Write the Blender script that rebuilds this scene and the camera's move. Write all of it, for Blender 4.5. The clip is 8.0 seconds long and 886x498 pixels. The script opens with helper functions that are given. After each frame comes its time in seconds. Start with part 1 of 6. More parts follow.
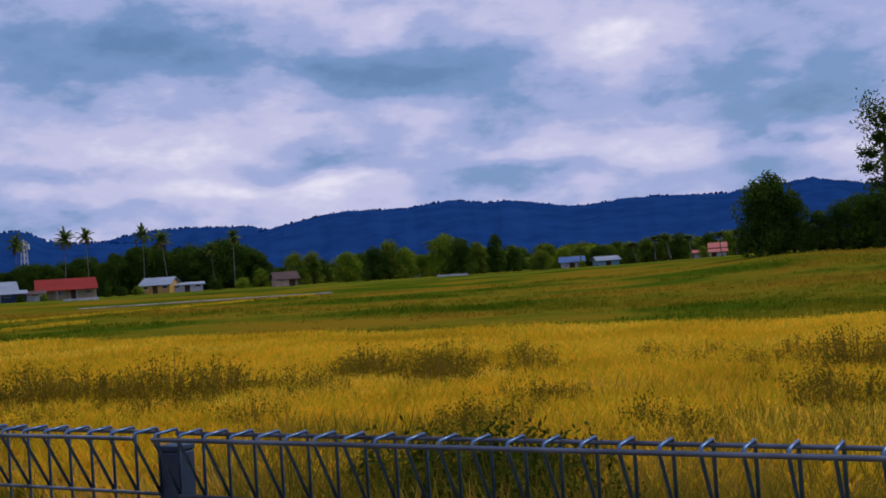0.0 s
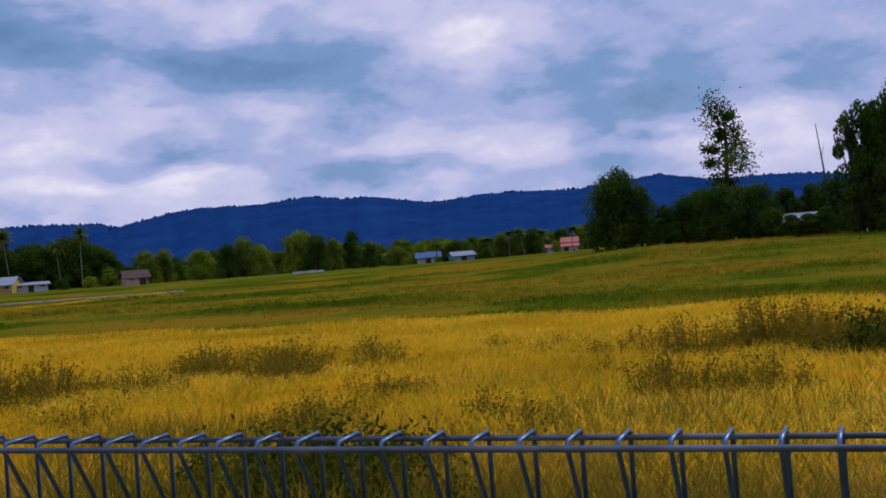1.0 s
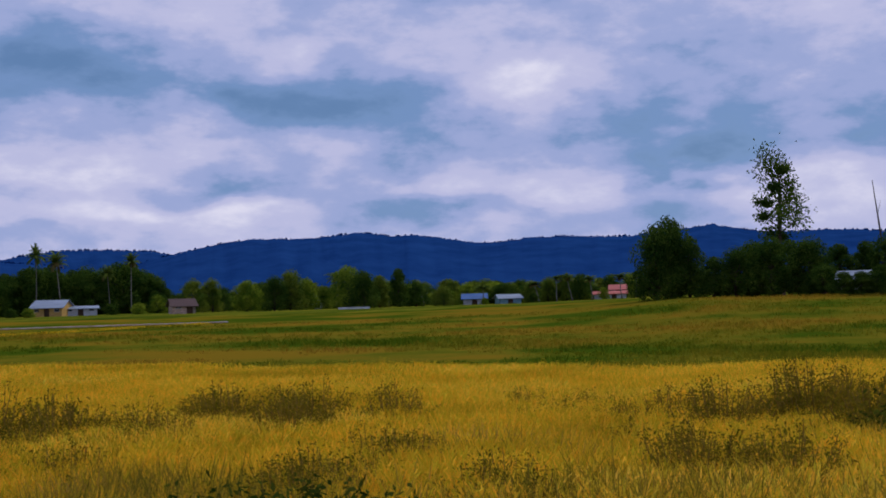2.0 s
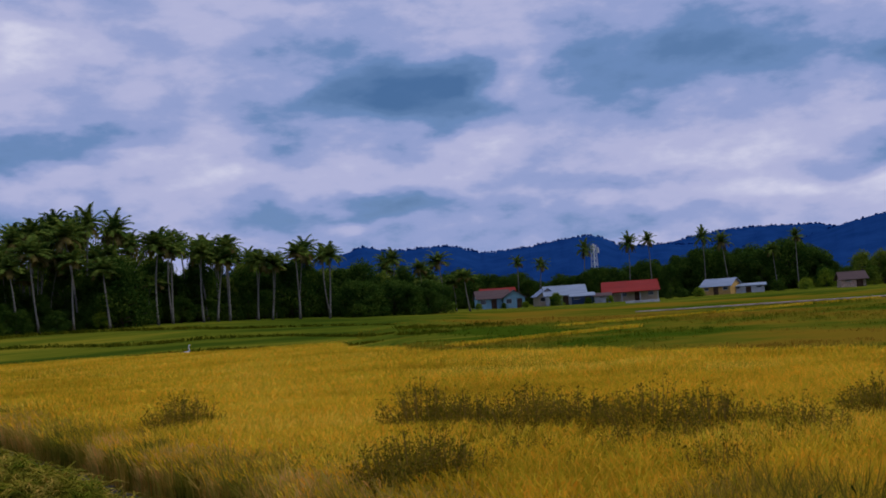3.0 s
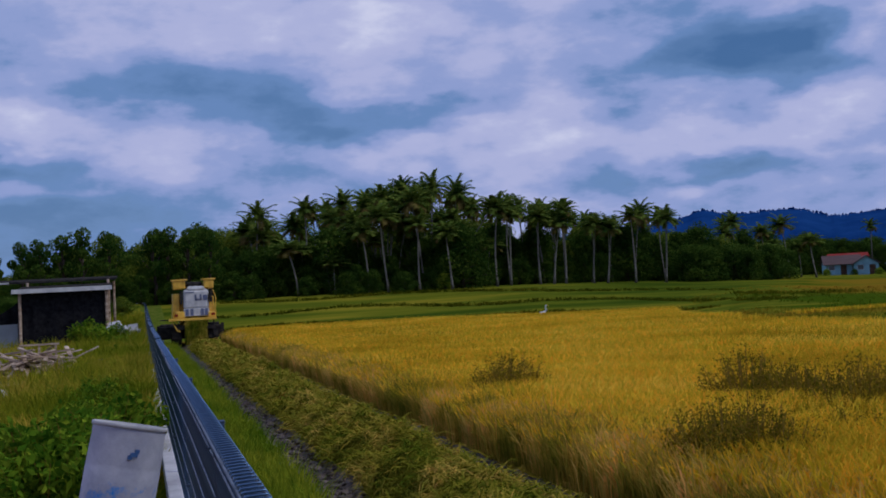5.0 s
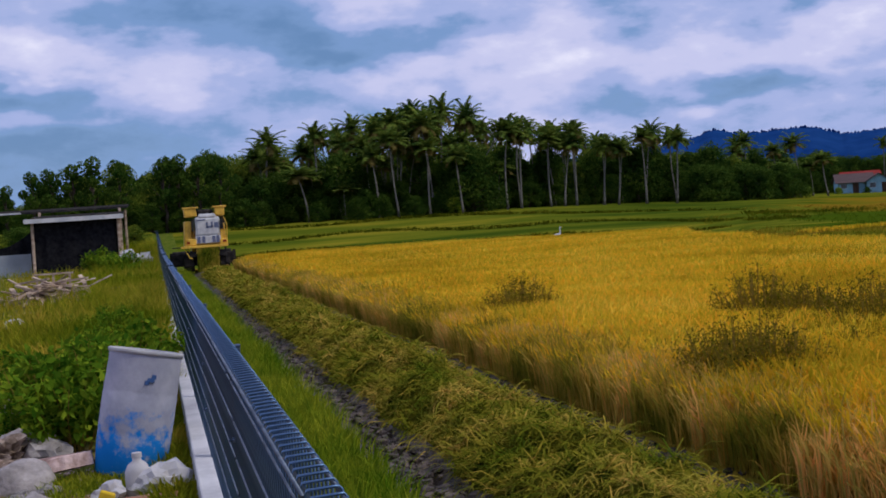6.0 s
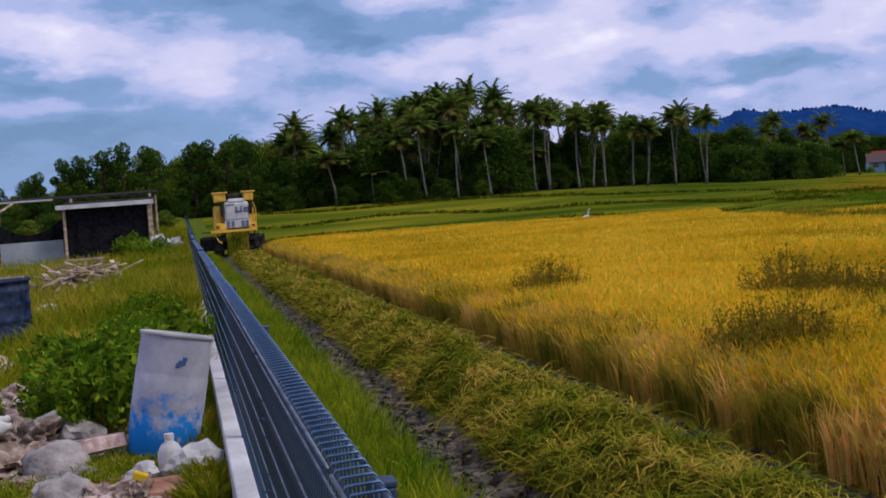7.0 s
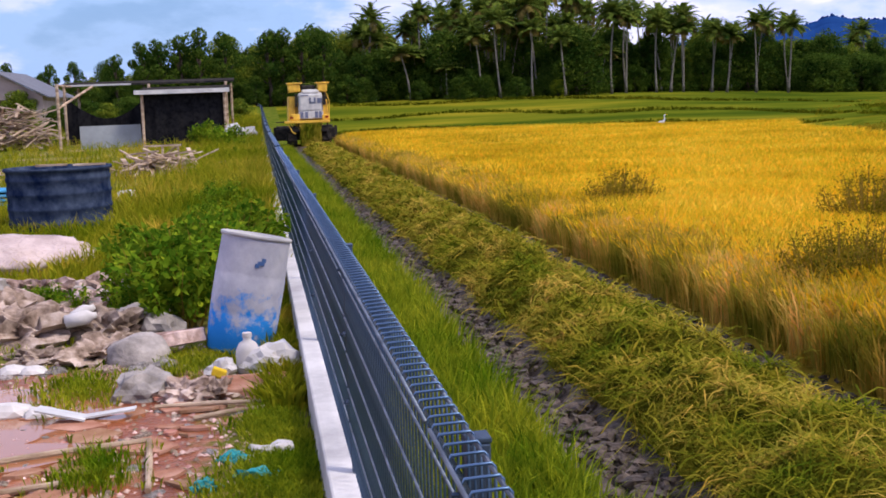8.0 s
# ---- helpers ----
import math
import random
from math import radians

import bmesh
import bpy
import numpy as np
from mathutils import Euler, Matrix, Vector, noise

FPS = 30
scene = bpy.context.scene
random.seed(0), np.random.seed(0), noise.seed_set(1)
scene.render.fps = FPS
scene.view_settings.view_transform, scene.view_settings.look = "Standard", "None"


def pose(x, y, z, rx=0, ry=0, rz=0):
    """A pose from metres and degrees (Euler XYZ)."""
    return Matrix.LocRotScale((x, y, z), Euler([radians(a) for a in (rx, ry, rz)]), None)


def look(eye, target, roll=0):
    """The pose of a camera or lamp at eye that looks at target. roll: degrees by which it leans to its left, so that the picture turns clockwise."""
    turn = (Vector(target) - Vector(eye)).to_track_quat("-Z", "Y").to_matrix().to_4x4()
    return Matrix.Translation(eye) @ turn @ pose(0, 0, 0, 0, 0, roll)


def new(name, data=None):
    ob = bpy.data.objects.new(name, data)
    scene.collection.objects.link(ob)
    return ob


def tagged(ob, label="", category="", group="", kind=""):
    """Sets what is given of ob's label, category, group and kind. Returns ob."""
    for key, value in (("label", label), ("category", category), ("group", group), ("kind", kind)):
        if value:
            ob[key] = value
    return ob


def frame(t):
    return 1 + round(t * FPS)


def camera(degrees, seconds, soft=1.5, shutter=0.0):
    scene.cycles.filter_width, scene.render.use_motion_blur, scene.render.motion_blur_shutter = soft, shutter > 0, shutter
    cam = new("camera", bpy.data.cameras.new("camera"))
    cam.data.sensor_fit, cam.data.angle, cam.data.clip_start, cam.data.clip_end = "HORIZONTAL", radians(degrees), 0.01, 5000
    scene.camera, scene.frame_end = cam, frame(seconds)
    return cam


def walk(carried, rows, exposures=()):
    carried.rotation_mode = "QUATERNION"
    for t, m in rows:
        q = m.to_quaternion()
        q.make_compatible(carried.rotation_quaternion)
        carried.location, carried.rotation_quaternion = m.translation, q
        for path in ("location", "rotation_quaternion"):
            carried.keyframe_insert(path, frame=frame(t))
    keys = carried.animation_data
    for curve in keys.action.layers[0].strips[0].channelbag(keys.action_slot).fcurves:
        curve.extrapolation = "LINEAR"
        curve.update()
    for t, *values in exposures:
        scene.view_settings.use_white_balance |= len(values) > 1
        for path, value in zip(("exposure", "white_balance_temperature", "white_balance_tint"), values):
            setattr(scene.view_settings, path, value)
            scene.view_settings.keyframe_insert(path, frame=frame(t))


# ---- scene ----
cam = camera(43.3, 8.0, soft=1.75)
# seconds, x, y, z, yaw, pitch, roll
ROWS = [
    (0.0, -1.514, -0.447, 1.569, -60.97, 1.09, 3.55),
    (0.2, -1.481, -0.515, 1.561, -64.50, 0.56, 3.11),
    (0.4, -1.461, -0.494, 1.527, -72.03, -2.76, 1.29),
    (0.5, -1.402, -0.477, 1.522, -73.21, -3.67, 1.21),
    (0.6, -1.351, -0.483, 1.517, -73.58, -3.23, 2.37),
    (0.8, -1.322, -0.366, 1.534, -71.39, -0.88, 4.51),
    (1.0, -1.244, -0.471, 1.525, -68.30, 0.41, 4.11),
    (1.2, -1.208, -0.466, 1.528, -66.44, 1.42, 3.41),
    (2.3, -0.534, -0.602, 1.639, -64.65, 3.38, 0.23),
    (2.5, -0.482, -0.578, 1.691, -58.28, 3.21, -0.38),
    (2.7, -0.321, -0.628, 1.775, -47.59, 4.78, 2.75),
    (2.9, -0.341, -0.661, 1.776, -37.24, 3.84, 3.84),
    (3.0, -0.370, -0.646, 1.777, -32.48, 2.97, 3.93),
    (3.2, -0.341, -0.642, 1.821, -20.82, 2.18, 2.55),
    (3.4, -0.210, -0.716, 1.779, -15.30, 3.13, 7.81),
    (3.5, -0.161, -0.689, 1.771, -16.49, 3.04, 8.58),
    (3.7, -0.197, -0.725, 1.835, -20.87, 2.64, 7.30),
    (4.0, -0.266, -0.740, 1.792, -19.75, 3.35, 5.74),
    (4.2, -0.222, -0.811, 1.763, -13.68, 1.93, 2.60),
    (5.3, -0.217, -0.843, 1.763, -15.61, 2.19, 3.18),
    (5.5, -0.231, -0.836, 1.748, -13.69, 1.55, 3.01),
    (6.0, -0.220, -0.822, 1.755, -14.72, -1.72, 3.89),
    (6.5, -0.213, -0.851, 1.748, -13.21, -1.89, 4.31),
    (7.0, -0.217, -0.873, 1.749, -13.27, -2.49, 4.37),
    (7.5, -0.257, -0.958, 1.784, -7.79, -5.85, 2.02),
    (7.7, -0.243, -0.923, 1.827, -8.37, -7.06, 0.92),
    (8.0, -0.281, -0.903, 1.879, -9.56, -7.60, 2.05),
]
walk(cam, [(t, pose(x, y, z, 90 + p, r, w)) for t, x, y, z, w, p, r in ROWS],
     exposures=[(0.0, -0.02, 6450, 10), (0.3, 0.1, 6600, 10), (0.5, 0.16, 6850, 11), (0.8, 0.15, 6650, 10), (1.2, -0.12, 6250, 10), (2.5, -0.12, 6300, 10), (3.0, -0.28, 6100, 10), (3.6, -0.36, 5750, 10), (4.2, -0.28, 6000, 9), (5.4, -0.34, 5750, 10), (6.0, 0.1, 6300, 9), (7.0, 0.22, 6500, 10), (7.5, 0.60, 6750, 12), (8.0, 1.0, 6900, 13)])

# ---------- sky and sun ----------
SUN_EL, SUN_AZ = 53.0, 124.0        # degrees; azimuth clockwise from +y
world = bpy.data.worlds.new("sky")
scene.world = world
world.use_nodes = True
wn, wl = world.node_tree.nodes, world.node_tree.links
wn.clear()


def wnode(kind, **kw):
    n = wn.new(kind)
    for k, v in kw.items():
        if k == "op":
            n.operation = v
        else:
            n.inputs[k].default_value = v
    return n


def wmath(op, a, b=None):
    n = wn.new("ShaderNodeMath")
    n.operation = op
    for i, v in enumerate((a, b)):
        if v is None:
            continue
        if isinstance(v, (int, float)):
            n.inputs[i].default_value = v
        else:
            wl.new(v, n.inputs[i])
    return n.outputs[0]


coord = wn.new("ShaderNodeTexCoord").outputs["Generated"]
sep = wn.new("ShaderNodeSeparateXYZ")
wl.new(coord, sep.inputs[0])
stretched = wn.new("ShaderNodeVectorMath")
stretched.operation = "MULTIPLY"
wl.new(coord, stretched.inputs[0])
stretched.inputs[1].default_value = (1.0, 1.0, 2.3)


def wnoise(scale, detail, rough, off, dist=0.0):
    m = wn.new("ShaderNodeMapping")
    m.inputs["Location"].default_value = off
    wl.new(stretched.outputs[0], m.inputs["Vector"])
    n = wn.new("ShaderNodeTexNoise")
    n.inputs["Scale"].default_value = scale
    n.inputs["Detail"].default_value = detail
    n.inputs["Roughness"].default_value = rough
    n.inputs["Distortion"].default_value = dist
    wl.new(m.outputs[0], n.inputs["Vector"])
    return n.outputs["Fac"]


def wadd(a, k, c=0.0):
    n = wn.new("ShaderNodeMath")
    n.operation = "MULTIPLY_ADD"
    wl.new(a, n.inputs[0])
    n.inputs[1].default_value = k
    if isinstance(c, (int, float)):
        n.inputs[2].default_value = c
    else:
        wl.new(c, n.inputs[2])
    return n.outputs[0]


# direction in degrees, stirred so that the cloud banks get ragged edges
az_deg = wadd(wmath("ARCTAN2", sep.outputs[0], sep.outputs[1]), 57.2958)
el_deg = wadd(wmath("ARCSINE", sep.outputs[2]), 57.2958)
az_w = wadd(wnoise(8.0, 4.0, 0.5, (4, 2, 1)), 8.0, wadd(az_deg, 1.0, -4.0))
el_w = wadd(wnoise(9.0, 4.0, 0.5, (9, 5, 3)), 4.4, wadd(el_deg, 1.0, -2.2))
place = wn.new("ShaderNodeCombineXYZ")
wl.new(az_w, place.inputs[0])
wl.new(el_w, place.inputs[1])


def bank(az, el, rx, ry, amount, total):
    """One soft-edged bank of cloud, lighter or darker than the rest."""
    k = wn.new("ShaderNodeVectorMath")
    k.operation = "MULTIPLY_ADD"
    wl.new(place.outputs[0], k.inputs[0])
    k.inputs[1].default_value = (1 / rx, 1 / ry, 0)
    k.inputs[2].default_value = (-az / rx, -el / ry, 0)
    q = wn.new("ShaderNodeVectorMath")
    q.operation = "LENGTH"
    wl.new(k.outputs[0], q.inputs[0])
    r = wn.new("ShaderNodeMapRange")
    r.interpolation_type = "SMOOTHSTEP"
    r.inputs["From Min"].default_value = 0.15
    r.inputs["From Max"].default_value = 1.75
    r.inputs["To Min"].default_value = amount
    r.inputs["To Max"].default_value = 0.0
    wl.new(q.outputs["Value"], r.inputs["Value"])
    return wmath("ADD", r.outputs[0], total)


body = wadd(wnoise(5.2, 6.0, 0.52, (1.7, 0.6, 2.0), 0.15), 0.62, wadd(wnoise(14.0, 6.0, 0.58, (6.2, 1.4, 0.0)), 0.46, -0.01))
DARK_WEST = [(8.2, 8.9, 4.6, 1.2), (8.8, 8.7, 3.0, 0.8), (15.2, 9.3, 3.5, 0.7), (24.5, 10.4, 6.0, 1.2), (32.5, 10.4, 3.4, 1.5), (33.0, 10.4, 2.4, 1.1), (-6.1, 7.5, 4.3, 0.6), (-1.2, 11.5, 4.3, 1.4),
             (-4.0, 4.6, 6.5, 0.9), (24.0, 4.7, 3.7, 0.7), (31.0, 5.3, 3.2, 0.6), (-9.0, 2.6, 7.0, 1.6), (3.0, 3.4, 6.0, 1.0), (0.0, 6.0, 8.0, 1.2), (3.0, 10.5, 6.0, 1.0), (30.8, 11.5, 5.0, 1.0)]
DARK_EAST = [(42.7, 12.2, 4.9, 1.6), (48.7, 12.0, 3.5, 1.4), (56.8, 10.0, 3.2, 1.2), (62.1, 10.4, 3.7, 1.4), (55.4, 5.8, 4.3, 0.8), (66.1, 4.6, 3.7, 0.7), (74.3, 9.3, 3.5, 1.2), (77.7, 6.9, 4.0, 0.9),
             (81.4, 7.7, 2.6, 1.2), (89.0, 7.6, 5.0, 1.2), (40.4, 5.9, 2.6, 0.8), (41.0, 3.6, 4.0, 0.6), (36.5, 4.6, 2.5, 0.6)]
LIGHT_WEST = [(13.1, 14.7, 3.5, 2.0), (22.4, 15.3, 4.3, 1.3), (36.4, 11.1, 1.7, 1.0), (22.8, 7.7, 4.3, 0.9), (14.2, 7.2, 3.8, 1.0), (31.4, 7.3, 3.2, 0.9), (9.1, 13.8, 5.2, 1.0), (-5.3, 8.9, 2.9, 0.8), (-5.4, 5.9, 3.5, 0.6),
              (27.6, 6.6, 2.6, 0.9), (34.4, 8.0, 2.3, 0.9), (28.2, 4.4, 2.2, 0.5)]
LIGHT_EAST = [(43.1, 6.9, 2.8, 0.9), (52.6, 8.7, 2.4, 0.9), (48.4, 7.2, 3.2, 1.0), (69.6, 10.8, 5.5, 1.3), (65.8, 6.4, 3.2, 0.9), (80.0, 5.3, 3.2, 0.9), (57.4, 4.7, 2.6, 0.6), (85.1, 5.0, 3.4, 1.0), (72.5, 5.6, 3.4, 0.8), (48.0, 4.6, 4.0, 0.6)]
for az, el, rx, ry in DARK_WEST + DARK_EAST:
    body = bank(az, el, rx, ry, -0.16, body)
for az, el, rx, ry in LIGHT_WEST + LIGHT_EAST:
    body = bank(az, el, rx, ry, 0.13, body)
shape = wn.new("ShaderNodeValToRGB")
shape.color_ramp.interpolation = "EASE"
e = shape.color_ramp.elements
e[0].position, e[0].color = 0.06, (0.065, 0.16, 0.36, 1)
e[1].position, e[1].color = 0.84, (0.82, 0.79, 0.92, 1)
for at, tone in ((0.22, (0.115, 0.22, 0.44, 1)), (0.36, (0.18, 0.295, 0.55, 1)), (0.49, (0.36, 0.42, 0.69, 1)), (0.62, (0.54, 0.545, 0.775, 1))):
    e.new(at).color = tone
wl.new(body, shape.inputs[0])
sky = wn.new("ShaderNodeTexSky")
sky.sky_type = "NISHITA"
sky.sun_disc = False
sky.sun_elevation, sky.sun_rotation = radians(SUN_EL), radians(SUN_AZ)
skydim = wn.new("ShaderNodeMixRGB")
skydim.blend_type = "MULTIPLY"
skydim.inputs[0].default_value = 1.0
skydim.inputs[2].default_value = (0.09, 0.09, 0.09, 1)
wl.new(sky.outputs[0], skydim.inputs[1])
cover = wn.new("ShaderNodeMapRange")
cover.inputs["From Min"].default_value = 0.30
cover.inputs["From Max"].default_value = 0.46
cover.inputs["To Min"].default_value = 0.85
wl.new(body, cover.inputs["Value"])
mixed = wn.new("ShaderNodeMixRGB")
wl.new(cover.outputs[0], mixed.inputs[0])
wl.new(skydim.outputs[0], mixed.inputs[1])
wl.new(shape.outputs[0], mixed.inputs[2])
back = wn.new("ShaderNodeBackground")
back.inputs["Strength"].default_value = 1.0
wl.new(mixed.outputs[0], back.inputs["Color"])
wout = wn.new("ShaderNodeOutputWorld")
wl.new(back.outputs[0], wout.inputs["Surface"])

sun_data = bpy.data.lights.new("sun", "SUN")
sun_data.energy, sun_data.angle, sun_data.color = 1.8, radians(12), (1.0, 0.93, 0.81)
sun = new("sun", sun_data)
sa, se = radians(SUN_AZ), radians(SUN_EL)
sun.matrix_world = look(Vector((math.sin(sa) * math.cos(se), math.cos(sa) * math.cos(se), math.sin(se))) * 50, (0, 0, 0))


# ---------- materials ----------
def mat(name, c1, c2, scale=2.0, rough=0.8, metal=0.0, bump=0.3, bscale=30.0, c3=None, vary="", amount=0.25,
        stretch=(1, 1, 1), depth=0.02, spec=0.0, lo=0.35, hi=0.65, trans=0.0):
    m = bpy.data.materials.new(name)
    m.use_nodes = True
    n, l = m.node_tree.nodes, m.node_tree.links
    b = n["Principled BSDF"]
    b.inputs["Roughness"].default_value = rough
    b.inputs["Metallic"].default_value = metal
    b.inputs["Specular IOR Level"].default_value = spec
    tc = n.new("ShaderNodeTexCoord")
    mp = n.new("ShaderNodeMapping")
    mp.inputs["Scale"].default_value = stretch
    l.new(tc.outputs["Object"], mp.inputs["Vector"])
    no = n.new("ShaderNodeTexNoise")
    no.inputs["Scale"].default_value = scale
    no.inputs["Detail"].default_value = 8.0
    no.inputs["Roughness"].default_value = 0.62
    l.new(mp.outputs[0], no.inputs["Vector"])
    rp = n.new("ShaderNodeValToRGB")
    el = rp.color_ramp.elements
    el[0].position, el[0].color = lo, (*c1, 1)
    el[1].position, el[1].color = hi, (*c2, 1)
    if c3:
        x = el.new((lo + hi) / 2)
        x.color = (*c3, 1)
    l.new(no.outputs["Fac"], rp.inputs[0])
    col = rp.outputs[0]
    if vary:
        if vary == "island":
            rnd = n.new("ShaderNodeNewGeometry").outputs["Random Per Island"]
        else:
            rnd = n.new("ShaderNodeObjectInfo").outputs["Random"]
        mr = n.new("ShaderNodeMapRange")
        mr.inputs["To Min"].default_value = 1 - amount
        mr.inputs["To Max"].default_value = 1 + amount
        l.new(rnd, mr.inputs["Value"])
        hs = n.new("ShaderNodeHueSaturation")
        l.new(mr.outputs[0], hs.inputs["Value"])
        mh = n.new("ShaderNodeMapRange")
        mh.inputs["To Min"].default_value = 0.5 + amount * 0.07
        mh.inputs["To Max"].default_value = 0.5 - amount * 0.07
        l.new(rnd, mh.inputs["Value"])
        l.new(mh.outputs[0], hs.inputs["Hue"])
        l.new(col, hs.inputs["Color"])
        col = hs.outputs[0]
    l.new(col, b.inputs["Base Color"])
    if bump:
        n2 = n.new("ShaderNodeTexNoise")
        n2.inputs["Scale"].default_value = bscale
        n2.inputs["Detail"].default_value = 5.0
        l.new(mp.outputs[0], n2.inputs["Vector"])
        bp = n.new("ShaderNodeBump")
        bp.inputs["Strength"].default_value = bump
        bp.inputs["Distance"].default_value = depth
        l.new(n2.outputs["Fac"], bp.inputs["Height"])
        l.new(bp.outputs[0], b.inputs["Normal"])
    if trans:
        t = n.new("ShaderNodeBsdfTranslucent")
        l.new(col, t.inputs["Color"])
        mx = n.new("ShaderNodeMixShader")
        mx.inputs[0].default_value = trans
        l.new(b.outputs[0], mx.inputs[1])
        l.new(t.outputs[0], mx.inputs[2])
        l.new(mx.outputs[0], n["Material Output"].inputs["Surface"])
    return m


M_RICE = mat("ripe_rice", (0.39, 0.28, 0.014), (0.79, 0.575, 0.045), 0.16, 0.75, bump=0, c3=(0.71, 0.50, 0.025), vary="island", amount=0.35, trans=0.35)
M_EAR = mat("rice_ears", (0.57, 0.38, 0.018), (0.93, 0.675, 0.065), 0.22, 0.7, bump=0, c3=(0.85, 0.575, 0.03), vary="island", amount=0.35, trans=0.25)
M_RICE_STEM = mat("rice_stems", (0.21, 0.20, 0.018), (0.74, 0.50, 0.12), 0.8, 0.8, bump=0, c3=(0.50, 0.36, 0.05), vary="island", amount=0.45, trans=0.4, lo=0.38, hi=0.62)
M_STRAW = mat("cut_straw", (0.08, 0.112, 0.007), (0.44, 0.325, 0.055), 1.3, 0.75, bump=0.6, bscale=25, c3=(0.205, 0.19, 0.016), vary="island", amount=0.5, trans=0.2)
# darker than the loose straw: paints the shade in gaps between strands
M_SWATH = mat("shaded_straw_heap", (0.03, 0.04, 0.005), (0.17, 0.15, 0.012), 5.0, 0.9, bump=1.0, bscale=22, c3=(0.15, 0.14, 0.012), depth=0.06)
M_GRASS = mat("grass_blades", (0.10, 0.20, 0.007), (0.36, 0.38, 0.025), 0.9, 0.65, bump=0, vary="island", amount=0.4, trans=0.3)
M_GRASS_DRY = mat("field_grass", (0.09, 0.135, 0.006), (0.31, 0.20, 0.018), 0.06, 0.75, bump=0, c3=(0.22, 0.20, 0.012), vary="island", amount=0.25, trans=0.35, lo=0.42, hi=0.58)
M_TALL = mat("tall_dry_grass", (0.14, 0.14, 0.014), (0.56, 0.38, 0.07), 0.6, 0.8, bump=0, c3=(0.32, 0.24, 0.028), vary="island", amount=0.4, trans=0.25)
M_DARKWEED = mat("dark_weed_leaves", (0.035, 0.055, 0.007), (0.12, 0.14, 0.015), 1.5, 0.8, bump=0, vary="island", amount=0.4, trans=0.35)
M_WEED = mat("weed_leaves", (0.11, 0.10, 0.008), (0.32, 0.23, 0.018), 1.5, 0.7, bump=0, vary="island", amount=0.35, trans=0.45)
M_WEED_STEM = mat("weed_stems", (0.16, 0.11, 0.02), (0.30, 0.20, 0.045), 3, 0.8, bump=0)
M_YARD = mat("yard_grass_blades", (0.12, 0.18, 0.006), (0.50, 0.38, 0.045), 0.45, 0.7, bump=0, c3=(0.28, 0.29, 0.016), vary="island", amount=0.35, trans=0.25)
M_BANKGRASS = mat("bank_grass_blades", (0.05, 0.085, 0.004), (0.17, 0.17, 0.010), 0.12, 0.7, bump=0, vary="island", amount=0.35, trans=0.2)
M_BUSHLEAF = mat("bush_leaves", (0.045, 0.115, 0.006), (0.23, 0.34, 0.022), 2.0, 0.5, bump=0, vary="island", amount=0.45, trans=0.35)
M_PALM = mat("palm_fronds", (0.036, 0.084, 0.018), (0.175, 0.225, 0.034), 0.4, 0.6, bump=0, vary="island", amount=0.5, trans=0.35)
M_PALMDRY = mat("dry_fronds", (0.08, 0.07, 0.02), (0.18, 0.14, 0.04), 0.6, 0.7, bump=0, vary="island", amount=0.4, trans=0.15)
M_TRUNK = mat("palm_bark", (0.09, 0.085, 0.07), (0.25, 0.23, 0.195), 3.0, 0.9, bump=0.6, bscale=14, stretch=(1, 1, 3))
M_BARK = mat("tree_bark", (0.04, 0.032, 0.024), (0.10, 0.08, 0.06), 3.0, 0.9, bump=0.6, bscale=14)
M_LEAF = mat("tree_leaves", (0.020, 0.052, 0.009), (0.085, 0.14, 0.018), 0.25, 0.8, bump=0, vary="island", amount=0.4, trans=0.35)
M_LEAF_MID = mat("mid_green_leaves", (0.05, 0.105, 0.014), (0.20, 0.24, 0.026), 0.3, 0.75, bump=0, vary="island", amount=0.45, trans=0.35)
# lit version of the tree leaves: sunlight is put into the brighter green
M_LEAF_BRIGHT = mat("sunlit_village_leaves", (0.06, 0.13, 0.012), (0.27, 0.34, 0.028), 0.3, 0.8, bump=0, vary="island", amount=0.45, trans=0.35)
# distance haze is painted into these blues; the forest itself is green
M_HILL = mat("hazy_forested_hill", (0.007, 0.032, 0.125), (0.012, 0.048, 0.165), 0.012, 0.95, bump=0.25, bscale=0.05, depth=8.0, spec=0.0)
M_HILLTREE = mat("hazy_hill_trees", (0.006, 0.028, 0.12), (0.012, 0.046, 0.17), 0.02, 0.95, bump=0, spec=0.0)
M_GARDEN = mat("garden_soil", (0.09, 0.11, 0.012), (0.36, 0.25, 0.14), 0.55, 0.9, bump=0.8, bscale=18, c3=(0.13, 0.13, 0.03), depth=0.04)
M_MUD = mat("dark_mud", (0.02, 0.016, 0.013), (0.15, 0.115, 0.095), 5.5, 0.6, bump=1.0, bscale=9, depth=0.07, c3=(0.065, 0.048, 0.038), spec=0.2)
M_STRIP = mat("grass_strip_soil", (0.05, 0.09, 0.008), (0.12, 0.13, 0.02), 2.0, 0.9, bump=0.6, bscale=20)
M_SOIL = mat("rice_field_soil", (0.12, 0.09, 0.012), (0.28, 0.19, 0.02), 0.5, 0.9, bump=0.6, bscale=10)
M_FIELD = mat("fallow_field", (0.045, 0.075, 0.004), (0.18, 0.115, 0.009), 0.06, 0.9, bump=0.3, bscale=2.0, c3=(0.12, 0.11, 0.008), depth=0.05, lo=0.42, hi=0.58)
M_BANK = mat("green_bank", (0.035, 0.06, 0.005), (0.19, 0.165, 0.013), 0.11, 0.9, bump=0.3, bscale=1.5, c3=(0.085, 0.105, 0.008), depth=0.08, stretch=(0.3, 1.5, 1), lo=0.38, hi=0.64)
